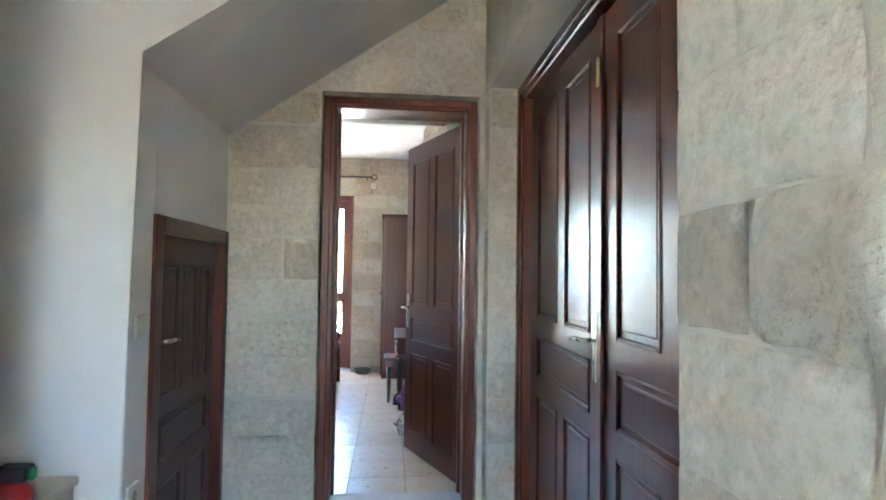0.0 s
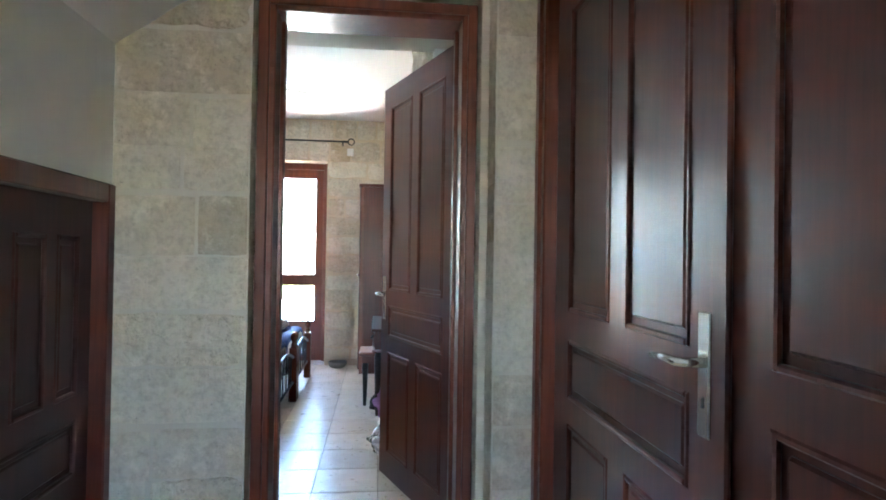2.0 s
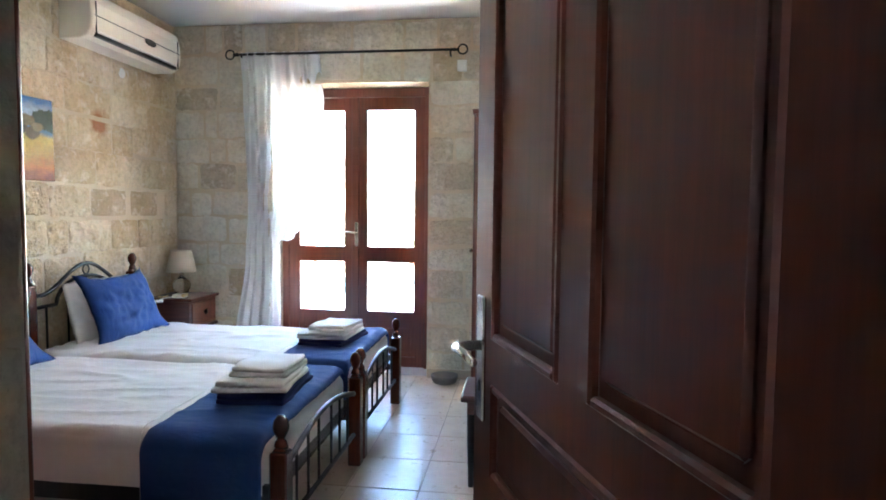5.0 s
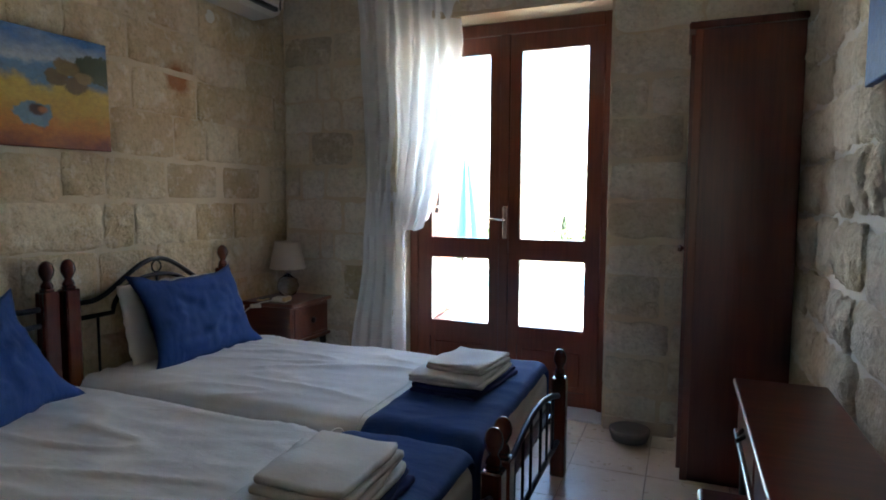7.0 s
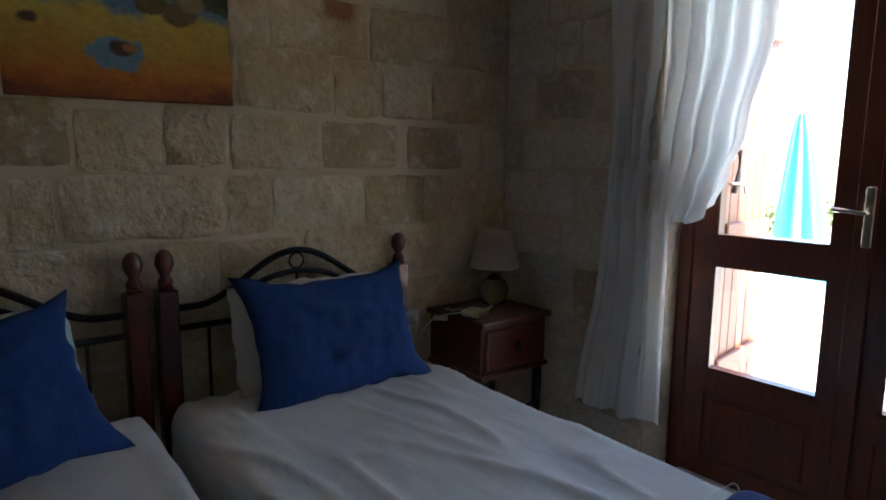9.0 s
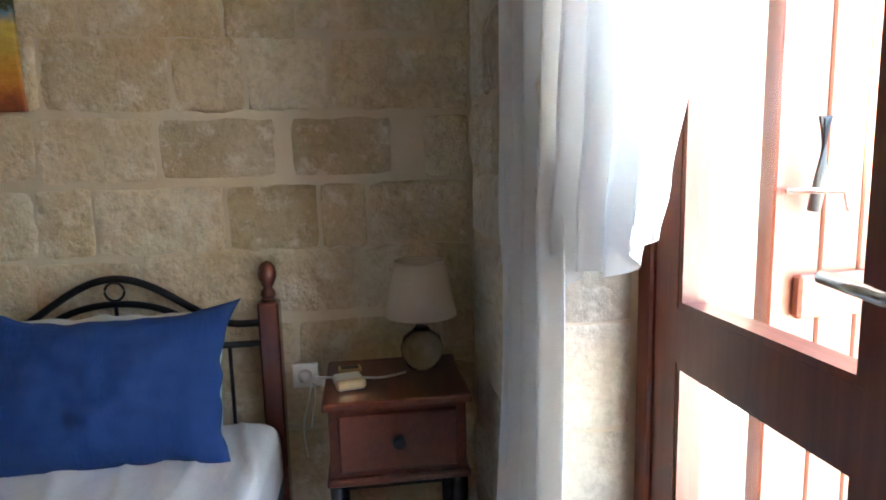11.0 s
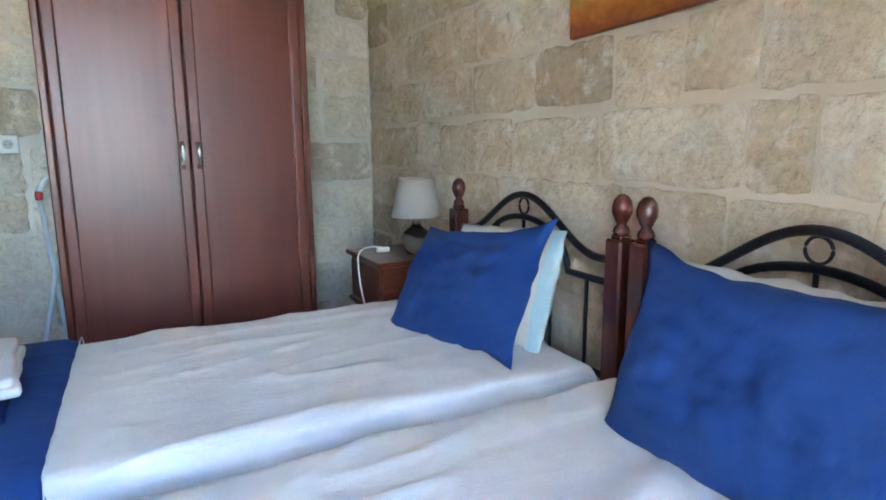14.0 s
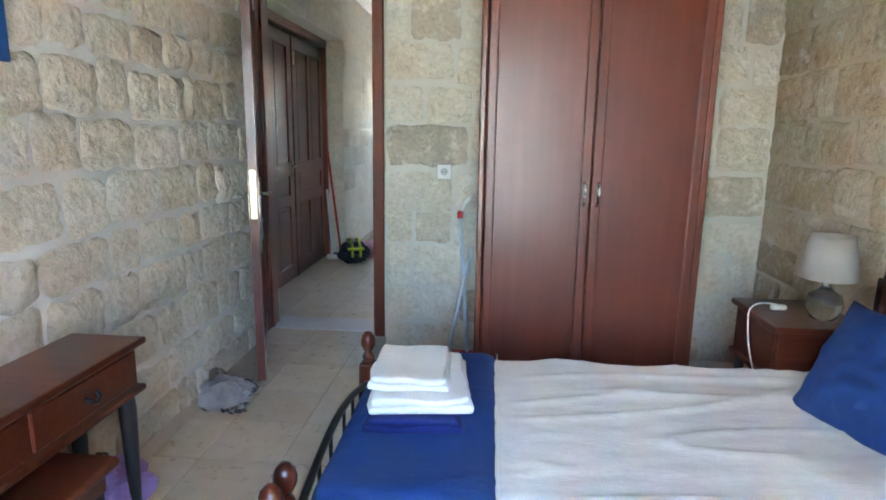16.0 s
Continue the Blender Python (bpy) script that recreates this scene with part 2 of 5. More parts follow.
def painting_mat(name, z0, z1, stops, patches):
    """Brushed oil landscape: bands by height with noisy borders and daubs."""
    m = mat(name, (0.5, 0.4, 0.1), 0.45)
    sep = m.node_tree.nodes.new("ShaderNodeSeparateXYZ")
    pos = where(m)
    wire(m, pos, sep.inputs[0])
    rng = node(m, "ShaderNodeMapRange")
    rng.inputs[1].default_value, rng.inputs[2].default_value = z0, z1
    wire(m, sep.outputs[2], rng.inputs[0])
    wob = node(m, "ShaderNodeMath", **{})
    wob.operation = "MULTIPLY_ADD"
    wire(m, noise_at(m, where(m, (1, 9, 14)), 1.0, 6, 0.6), wob.inputs[0])
    wob.inputs[1].default_value = 0.34
    wire(m, rng.outputs[0], wob.inputs[2])
    off = node(m, "ShaderNodeMath")
    off.operation = "SUBTRACT"
    wire(m, wob.outputs[0], off.inputs[0])
    off.inputs[1].default_value = 0.17
    c = ramp(m, off.outputs[0], stops)
    for at, radius, col in patches:
        d = node(m, "ShaderNodeVectorMath", **{})
        d.operation = "DISTANCE"
        wire(m, where(m, (0, 1, 1.6)), d.inputs[0])
        d.inputs[1].default_value = (0, at[0], at[1] * 1.6)
        add = node(m, "ShaderNodeMath")
        add.operation = "MULTIPLY_ADD"
        wire(m, noise_at(m, pos, 30, 4), add.inputs[0])
        add.inputs[1].default_value = radius * 1.5
        wire(m, d.outputs["Value"], add.inputs[2])
        c = mix(m, ramp(m, add.outputs[0], [(radius * 1.85, (1, 1, 1)), (radius * 1.85 + 0.012, (0, 0, 0))]), c, col)
    c = mix(m, 0.5, c, ramp(m, noise_at(m, where(m, (1, 40, 60)), 1.0, 5), [(0.3, (0.5, 0.45, 0.4)), (0.6, (1, 1, 1))]), "MULTIPLY")
    colour(m, c)
    bump(m, noise_at(m, where(m, (1, 60, 90)), 1.0, 4), 0.4, 0.003)
    return m


# ---------- mesh helpers ----------
def link_mesh(name, bm, material, parent=None, label="", smooth=False):
    me = bpy.data.meshes.new(name)
    bmesh.ops.recalc_face_normals(bm, faces=bm.faces)
    bm.to_mesh(me)
    bm.free()
    if smooth:
        for p in me.polygons:
            p.use_smooth = True
    me.materials.append(material)
    ob = new(name, me)
    if parent is not None:
        ob.parent = parent
    if label:
        tagged(ob, label)
    return ob


def part(name, bm, material, parent, label="", smooth=False):
    return link_mesh(name, bm, material, parent, label, smooth)


def thing(name, label, category, at=(0, 0, 0), rz=0.0, group=""):
    e = new(name)
    e.empty_display_size = 0.1
    e.matrix_basis = pose(*at, 0, 0, rz)
    return tagged(e, label, category, group)


def boxes(*specs, bevel=0.0, seg=1):
    """One mesh of boxes, each (x0, y0, z0, x1, y1, z1)."""
    out = bmesh.new()
    for x0, y0, z0, x1, y1, z1 in specs:
        bm = bmesh.new()
        bmesh.ops.create_cube(bm, size=1, matrix=Matrix.LocRotScale(((x0 + x1) / 2, (y0 + y1) / 2, (z0 + z1) / 2), None, (abs(x1 - x0), abs(y1 - y0), abs(z1 - z0))))
        if bevel:
            bmesh.ops.bevel(bm, geom=bm.edges[:], offset=bevel, segments=seg, affect="EDGES", profile=0.5)
        merge(out, bm)
    return out


def merge(dst, src, m=None):
    if m is not None:
        bmesh.ops.transform(src, matrix=m, verts=src.verts)
    tmp = bpy.data.meshes.new("tmp")
    src.to_mesh(tmp)
    src.free()
    dst.from_mesh(tmp)
    bpy.data.meshes.remove(tmp)
    return dst


def lathe(profile, seg=20, at=(0, 0, 0), caps=True):
    """Turned solid from (radius, z) pairs."""
    bm = bmesh.new()
    rings = []
    for r, z in profile:
        rings.append([bm.verts.new((at[0] + r * math.cos(2 * math.pi * i / seg), at[1] + r * math.sin(2 * math.pi * i / seg), at[2] + z)) for i in range(seg)])
    for a, b in zip(rings, rings[1:]):
        for i in range(seg):
            bm.faces.new((a[i], a[(i + 1) % seg], b[(i + 1) % seg], b[i]))
    if caps:
        bm.faces.new(rings[0])
        bm.faces.new(rings[-1])
    return bm


def tube(points, r, seg=10, closed=False):
    """Round bar along points; r one radius or one per point."""
    bm = bmesh.new()
    pts = [Vector(p) for p in points]
    n = len(pts)
    rings = []
    for i, p in enumerate(pts):
        if closed:
            d = pts[(i + 1) % n] - pts[i - 1]
        else:
            d = pts[min(i + 1, n - 1)] - pts[max(i - 1, 0)]
        q = d.normalized().to_track_quat("Z", "Y")
        rr = r[i] if isinstance(r, (list, tuple)) else r
        rings.append([bm.verts.new(p + q @ Vector((rr * math.cos(2 * math.pi * k / seg), rr * math.sin(2 * math.pi * k / seg), 0))) for k in range(seg)])
    pairs = list(zip(rings, rings[1:])) + ([(rings[-1], rings[0])] if closed else [])
    for a, b in pairs:
        for k in range(seg):
            bm.faces.new((a[k], a[(k + 1) % seg], b[(k + 1) % seg], b[k]))
    if not closed:
        bm.faces.new(rings[0])
        bm.faces.new(rings[-1])
    return bm


def sheet(nu, nv, fn):
    """Grid mesh of points fn(u, v), u and v from 0 to 1."""
    bm = bmesh.new()
    g = [[bm.verts.new(fn(i / (nu - 1), j / (nv - 1))) for j in range(nv)] for i in range(nu)]
    for i in range(nu - 1):
        for j in range(nv - 1):
            bm.faces.new((g[i][j], g[i + 1][j], g[i + 1][j + 1], g[i][j + 1]))
    return bm


def prism(poly, axis, a, b):
    """Polygon of 2D points swept along an axis from a to b."""
    bm = bmesh.new()
    put = {"x": lambda p, q, w: (w, p, q), "y": lambda p, q, w: (p, w, q), "z": lambda p, q, w: (p, q, w)}[axis]
    lo = [bm.verts.new(put(p, q, a)) for p, q in poly]
    hi = [bm.verts.new(put(p, q, b)) for p, q in poly]
    bm.faces.new(lo)
    bm.faces.new(hi[::-1])
    for i in range(len(poly)):
        j = (i + 1) % len(poly)
        bm.faces.new((lo[i], lo[j], hi[j], hi[i]))
    return bm


def thick(ob, t, offset=-1.0):
    md = ob.modifiers.new("thickness", "SOLIDIFY")
    md.thickness, md.offset = t, offset
    return ob


def structure(ob, label):
    return tagged(ob, label, "", "", "structure")


# ---------- the shell ----------
XW, XE, YS, YN, ZC = -2.46, 0.38, 4.44, 8.15, 2.68
DOOR_L, DOOR_R, DOOR_Y, DOOR_TOP = -0.334, 0.509, 3.79, 2.19
WIN_L, WIN_R, WIN_TOP = -1.66, -0.44, 2.225
HALL_E, NICHE_S, NICHE_N, NICHE_TOP = 0.54, 1.64, 3.66, 2.20
HALL_W, HALL_S, HALL_C = -1.65, -1.0, 2.72
LIGHT_W, LIGHT_E, LIGHT_SILL, LIGHT_TOP, SCREEN_X = 0.0, 0.36, 1.05, 1.95, -0.75

wall_west = structure(link_mesh("wall_west", boxes((XW - 0.4, YS - 0.6, -0.1, XW, YN + 0.43, ZC + 0.1)), MORTAR), "thick rubble limestone wall behind the beds")
wall_north = structure(link_mesh("wall_north", boxes(
    (XW, YN, -0.1, WIN_L, YN + 0.43, ZC + 0.1), (WIN_R, YN, -0.1, XE + 0.4, YN + 0.43, ZC + 0.1), (WIN_L, YN, WIN_TOP, WIN_R, YN + 0.43, ZC + 0.1)), MORTAR), "limestone wall round the glazed terrace door")
wall_east = structure(link_mesh("wall_east", boxes((XE, YS - 0.06, -0.1, XE + 0.4, YN, ZC + 0.1)), MORTAR_WHITE), "rugged limestone wall with wide white mortar joints")
wall_south = structure(link_mesh("wall_south", boxes(
    (XW, 4.10, -0.1, -0.405, YS, HALL_C + 0.1), (-0.805, DOOR_Y, -0.1, DOOR_L, 4.10, HALL_C + 0.1),
    (DOOR_L, DOOR_Y, DOOR_TOP, DOOR_R, 4.10, HALL_C + 0.1), (-0.405, 4.10, DOOR_TOP, 0.51, YS, HALL_C + 0.1),
    (DOOR_R, DOOR_Y, -0.1, XE + 0.6, 4.10, HALL_C + 0.1), (0.51, 4.10, -0.1, XE + 0.6, YS - 0.06, HALL_C + 0.1)), MORTAR_HALL), "thick pale limestone wall with the bedroom doorway")
wall_hall_east = structure(link_mesh("wall_hall_east", boxes(
    (HALL_E, HALL_S, -0.1, HALL_E + 0.45, NICHE_S, HALL_C + 0.1), (HALL_E, NICHE_N, -0.1, HALL_E + 0.45, DOOR_Y, HALL_C + 0.1),
    (HALL_E, NICHE_S, NICHE_TOP, HALL_E + 0.45, NICHE_N, HALL_C + 0.1), (0.85, NICHE_S, -0.1, HALL_E + 0.45, NICHE_N, NICHE_TOP)), MORTAR_HALL), "sawn limestone hall wall with a recessed double door")
# Unseen wall; its opening is added and sized to light the hall.
wall_hall_south = structure(link_mesh("wall_hall_south", boxes(
    (HALL_W - 0.3, HALL_S - 0.2, -0.1, LIGHT_W, HALL_S, HALL_C + 0.1), (LIGHT_E, HALL_S - 0.2, -0.1, HALL_E + 0.45, HALL_S, HALL_C + 0.1),
    (LIGHT_W, HALL_S - 0.2, LIGHT_TOP, LIGHT_E, HALL_S, HALL_C + 0.1), (LIGHT_W, HALL_S - 0.2, -0.1, LIGHT_E, HALL_S, LIGHT_SILL)), PLASTER), "white plastered hall wall with an added unseen opening for light")
wall_hall_west = structure(link_mesh("wall_hall_west", boxes((HALL_W - 0.3, HALL_S, -0.1, HALL_W, 4.1, HALL_C + 0.1)), PLASTER), "white plastered hall wall")
# Added out of view to shade the stair wall from the south opening.
wall_light_screen = structure(link_mesh("wall_light_screen", boxes((SCREEN_X - 0.15, HALL_S, -0.1, SCREEN_X, 1.68, HALL_C)), PLASTER), "added unseen wall that keeps hall light off the plaster")
stair_bm = prism([(HALL_W, -0.1), (-0.805, -0.1), (-0.805, 1.935), (0.34, 2.715), (HALL_E, 2.718), (HALL_E, 2.78), (HALL_W, 2.78)], "y", 2.66, 2.85)
corner = [e for e in stair_bm.edges if all(abs(v.co.x + 0.805) < 1e-4 and abs(v.co.y - 2.66) < 1e-4 for v in e.verts)]
bmesh.ops.bevel(stair_bm, geom=corner, offset=0.022, segments=4, affect="EDGES", profile=0.5)
wall_stair = structure(link_mesh("wall_stair", stair_bm, PLASTER), "white plastered wall with a rounded corner under the stair")
cup_bm = boxes((-0.955, 2.851, 1.437, -0.805, DOOR_Y, HALL_C))
wall_cupboard = structure(link_mesh("wall_cupboard", cup_bm, PLASTER), "white plastered wall under the stair with a low door")
stair = structure(link_mesh("stair_soffit", prism([(-0.804, 1.935), (0.34, 2.715), (0.34, 2.76), (-0.804, 2.76)], "y", 2.8495, DOOR_Y - 0.003), PLASTER), "white plastered underside of a sloping stair")
structure(link_mesh("ceiling_bedroom", boxes((XW, YS - 0.3, ZC, XE, YN, ZC + 0.12)), CEILING), "smooth white painted bedroom ceiling")
structure(link_mesh("ceiling_hall", boxes((HALL_W, HALL_S, HALL_C, HALL_E, DOOR_Y, HALL_C + 0.1)), CEILING), "smooth white painted hall ceiling")
floor = structure(link_mesh("floor", boxes((HALL_W, HALL_S, -0.2, 0.85, YN + 0.43, -0.004)), GROUT), "beige ceramic floor tiles with brown grout joints")
structure(link_mesh("threshold", boxes((DOOR_L + 0.002, DOOR_Y - 0.02, -0.004, DOOR_R - 0.002, 4.02, 0.008), bevel=0.003), MARBLE), "worn grey marble door threshold")
structure(link_mesh("sill", boxes((WIN_L, YN + 0.02, -0.003, WIN_R, YN + 0.5, 0.012), bevel=0.003), MARBLE), "marble sill under the terrace door")


def skirting(x0, y0, x1, y1):
    ob = link_mesh("baseboard", boxes((x0, y0, 0, x1, y1, 0.072), bevel=0.003), SKIRT_TILE)
    return structure(ob, "beige ceramic skirting along the wall")


skirting(XE - 0.034, YS, XE - 0.022, 7.64)
skirting(WIN_R + 0.01, YN - 0.03, -0.08, YN - 0.018)
skirting(XW + 0.03, YS + 0.018, -0.41, YS + 0.03)
skirting(XW + 0.022, YS + 0.04, XW + 0.034, YN - 0.03)
skirting(HALL_E - 0.03, 0.0, HALL_E - 0.018, NICHE_S)


# ---------- doors ----------
def panelled(width, height, th, panels, wood, name, label, hinge_right=False):
    """A door leaf standing at x 0..width, y 0..th, with panels (x0, z0, x1, z1) sunk on both faces."""
    d = thing(name, label, "door")
    xs = sorted({0.0, width, *[p[0] for p in panels], *[p[2] for p in panels]})
    zs = sorted({0.0, height, *[p[1] for p in panels], *[p[3] for p in panels]})
    specs = [(0.0, 0.012, 0.0, width, th - 0.012, height)]
    for i in range(len(xs) - 1):
        run = None
        for j in range(len(zs) - 1):
            cx, cz = (xs[i] + xs[i + 1]) / 2, (zs[j] + zs[j + 1]) / 2
            inside = any(p[0] < cx < p[2] and p[1] < cz < p[3] for p in panels)
            if not inside:
                run = (run[0], zs[j + 1]) if run else (zs[j], zs[j + 1])
            if run and (inside or j == len(zs) - 2):
                for y0, y1 in ((0.0, 0.0125), (th - 0.0125, th)):
                    specs.append((xs[i], y0, run[0], xs[i + 1], y1, run[1]))
                run = None
    part("leaf", boxes(*specs), wood, d)
    for x0, z0, x1, z1 in panels:
        bm = bmesh.new()
        for face_y, out in ((0.012, -1), (th - 0.012, 1)):
            lip = boxes(*[s for s in ((x0, face_y, z0, x0 + 0.014, face_y + out * 0.016, z1), (x1 - 0.014, face_y, z0, x1, face_y + out * 0.016, z1),
                                      (x0 + 0.014, face_y, z0, x1 - 0.014, face_y + out * 0.016, z0 + 0.014), (x0 + 0.014, face_y, z1 - 0.014, x1 - 0.014, face_y + out * 0.016, z1))], bevel=0.004)
            merge(bm, lip)
            mid = boxes((x0 + 0.03, face_y - out * 0.003, z0 + 0.03, x1 - 0.03, face_y + out * 0.008, z1 - 0.03), bevel=0.007)
            merge(bm, mid)
        part("panel", bm, wood, d)
    return d


def lever(parent, x, y, z, out, way, metal, plate=0.235):
    """Handle plate and lever on a leaf's face; out is +1 or -1 along y, way along x."""
    pl = part("handle_plate", boxes((x - 0.02, y, z - plate * 0.6, x + 0.02, y + out * 0.007, z + plate * 0.4), bevel=0.003), metal, parent, "satin metal handle plate")
    bm = tube([(x, y, z), (x, y + out * 0.045, z), (x + way * 0.012, y + out * 0.055, z), (x + way * 0.05, y + out * 0.056, z + 0.002), (x + way * 0.115, y + out * 0.052, z - 0.004)], [0.010, 0.009, 0.009, 0.0085, 0.007], 10)
    part("lever", bm, metal, pl, "satin metal lever", True)
    part("keyhole", boxes((x - 0.004, y + out * 0.006, z - 0.085, x + 0.004, y + out * 0.0085, z - 0.065)), DARK_PLASTIC, pl)


FIVE = [(0.10, 1.00, 0.385, 1.99), (0.465, 1.00, 0.75, 1.99), (0.10, 0.75, 0.75, 0.92), (0.10, 0.13, 0.385, 0.67), (0.465, 0.13, 0.75, 0.67)]
bed_door = panelled(0.85, 2.105, 0.042, FIVE, DOOR_WOOD, "bedroom_door", "open panelled mahogany door with a satin lever handle")
lever(bed_door, 0.80, 0.042, 0.98, 1, -1, CHROME)
lever(bed_door, 0.80, 0.0, 0.98, -1, -1, CHROME)
part("lock_plate", boxes((0.8495, 0.008, 0.86, 0.8525, 0.034, 1.10)), BRASS, bed_door, "brass lock face plate")
bed_door.matrix_basis = pose(0.492, 4.112, 0.015, 0, 0, 110.5)

fr = structure(link_mesh("door_frame_1", boxes((DOOR_L + 0.003, 3.88, 0, DOOR_L + 0.068, 4.10, DOOR_TOP - 0.003), (DOOR_R - 0.062, 3.88, 0, DOOR_R - 0.003, 4.10, DOOR_TOP - 0.003),
    (DOOR_L + 0.068, 3.88, 2.128, DOOR_R - 0.062, 4.10, DOOR_TOP - 0.003), bevel=0.006), FRAME_WOOD), "red mahogany door frame in the stone reveal")
part("casing", boxes((DOOR_L + 0.004, 3.862, 0.01, DOOR_L + 0.045, 3.879, DOOR_TOP - 0.005), (DOOR_R - 0.042, 3.862, 0.01, DOOR_R - 0.004, 3.879, DOOR_TOP - 0.005),
    (DOOR_L + 0.045, 3.862, DOOR_TOP - 0.045, DOOR_R - 0.042, 3.879, DOOR_TOP - 0.005), bevel=0.004), FRAME_WOOD, fr)
part("stop", boxes((DOOR_L + 0.068, 3.99, 0.01, DOOR_L + 0.084, 4.04, 2.128), (DOOR_R - 0.078, 3.99, 0.01, DOOR_R - 0.062, 4.04, 2.128), bevel=0.003), FRAME_WOOD, fr)

# double door in the hall niche
DD = [(0.14, 1.02, 0.48, 2.0), (0.58, 1.02, 0.89, 2.0), (0.14, 0.74, 0.89, 0.93), (0.14, 0.12, 0.48, 0.66), (0.58, 0.12, 0.89, 0.66)]
dd_a = panelled(1.01, 2.10, 0.045, DD, DOOR_WOOD, "double_door_leaf", "closed glossy mahogany double-door leaf with lever handle")
lever(dd_a, 0.95, 0.045, 1.0, 1, -1, CHROME)
dd_a.matrix_basis = pose(0.792, NICHE_N - 0.07, 0.01, 0, 0, -90.0) @ Matrix.Diagonal((1, -1, 1, 1))
dd_b = panelled(0.89, 2.10, 0.045, [(1.01 - p[2], p[1], min(0.82, 1.01 - p[0]), p[3]) for p in DD], DOOR_WOOD, "double_door_leaf", "closed glossy mahogany double-door leaf with brass hinge")
part("cover_strip", boxes((-0.025, 0.045, 0.0, 0.022, 0.058, 2.10), bevel=0.004), DOOR_WOOD, dd_b)
part("hinge", boxes((-0.012, 0.058, 1.86, 0.012, 0.066, 1.96), bevel=0.003), BRASS, dd_b, "small brass hinge")
dd_b.matrix_basis = pose(0.792, 2.577, 0.01, 0, 0, -90.0) @ Matrix.Diagonal((1, -1, 1, 1))
f2 = structure(link_mesh("door_frame_2", boxes((0.70, NICHE_N - 0.07, 0, 0.845, NICHE_N - 0.003, NICHE_TOP - 0.003), (0.70, NICHE_S + 0.003, 0, 0.845, NICHE_S + 0.04, NICHE_TOP - 0.003),
    (0.70, NICHE_S + 0.04, 2.125, 0.845, NICHE_N - 0.07, NICHE_TOP - 0.003), bevel=0.006), FRAME_WOOD), "red mahogany frame of the double door")
part("casing", boxes((0.684, NICHE_N - 0.05, 0.01, 0.699, NICHE_N - 0.005, NICHE_TOP - 0.005), (0.684, NICHE_S + 0.042, NICHE_TOP - 0.05, 0.699, NICHE_N - 0.052, NICHE_TOP - 0.005), bevel=0.004), FRAME_WOOD, f2)

# low cupboard door under the stair
cup = panelled(0.80, 1.363, 0.035, [(0.13, 0.72, 0.30, 1.24), (0.36, 0.72, 0.53, 1.24), (0.58, 0.72, 0.72, 1.24), (0.13, 0.46, 0.72, 0.64), (0.13, 0.10, 0.39, 0.38), (0.45, 0.10, 0.72, 0.38)], DOOR_DARK, "cupboard_door", "low dark mahogany door under the stair, shut")
lever(cup, 0.06, 0.0, 0.95, -1, 1, CHROME)
cup.matrix_basis = pose(-0.842, 2.93, 0.01, 0, 0, 90.0)
structure(link_mesh("door_frame_3", boxes((-0.86, 2.853, 0, -0.79, 2.925, 1.434), (-0.86, 3.735, 0, -0.79, 3.786, 1.434), (-0.86, 2.925, 1.37, -0.79, 3.735, 1.434), bevel=0.005), DOOR_WOOD), "dark mahogany frame of the low door")

# ---------- glazed terrace door ----------
window_1 = structure(link_mesh("window_1", boxes((WIN_L + 0.003, 8.325, 0.012, WIN_L + 0.06, 8.40, WIN_TOP - 0.004), (WIN_R - 0.055, 8.325, 0.012, WIN_R - 0.003, 8.40, WIN_TOP - 0.004),
    (WIN_L + 0.06, 8.325, 2.15, WIN_R - 0.055, 8.40, WIN_TOP - 0.004), bevel=0.005), FRAME_WOOD), "mahogany frame of a two-leaf glazed door")
for x0, x1, g0, g1 in ((-1.60, -1.05, -1.523, -1.131), (-1.048, -0.495, -0.965, -0.567)):
    lf = part("leaf", boxes((x0, 8.335, 0.02, g0, 8.385, 2.148), (g1, 8.335, 0.02, x1, 8.385, 2.148), (g0, 8.335, 2.062, g1, 8.385, 2.148),
        (g0, 8.335, 0.868, g1, 8.385, 0.966), (g0, 8.335, 0.36, g1, 8.385, 0.45), (g0, 8.335, 0.02, g1, 8.385, 0.10), (g0, 8.35, 0.10, g1, 8.37, 0.36)), FRAME_WOOD, window_1)
    part("raised_panel", boxes((g0 + 0.03, 8.340, 0.13, g1 - 0.03, 8.3495, 0.33), bevel=0.004), FRAME_WOOD, lf)
    bead = boxes(*[b for z0, z1 in ((0.45, 0.868), (0.966, 2.062)) for b in ((g0, 8.337, z0, g0 + 0.012, 8.383, z1), (g1 - 0.012, 8.337, z0, g1, 8.383, z1), (g0 + 0.012, 8.337, z0, g1 - 0.012, 8.383, z0 + 0.012), (g0 + 0.012, 8.337, z1 - 0.012, g1 - 0.012, 8.383, z1))])
    part("glazing_bead", bead, FRAME_WOOD, lf)
    for z0, z1 in ((0.45, 0.868), (0.966, 2.062)):
        pn = part("pane", boxes((g0 + 0.004, 8.358, z0 + 0.004, g1 - 0.004, 8.362, z1 - 0.004)), PANE, lf, "clear glass pane")
        pn.visible_shadow = False
part("cover_strip", boxes((-1.078, 8.318, 0.02, -1.02, 8.3345, 2.148), bevel=0.004), FRAME_WOOD, window_1)
hp = part("handle_plate", boxes((-1.052, 8.309, 0.98, -1.024, 8.317, 1.17), bevel=0.003), CHROME, window_1, "steel handle plate")
part("lever", tube([(-1.038, 8.315, 1.09), (-1.038, 8.275, 1.09), (-1.046, 8.268, 1.09), (-1.125, 8.270, 1.097)], 0.008, 8), CHROME, hp, "steel lever", True)


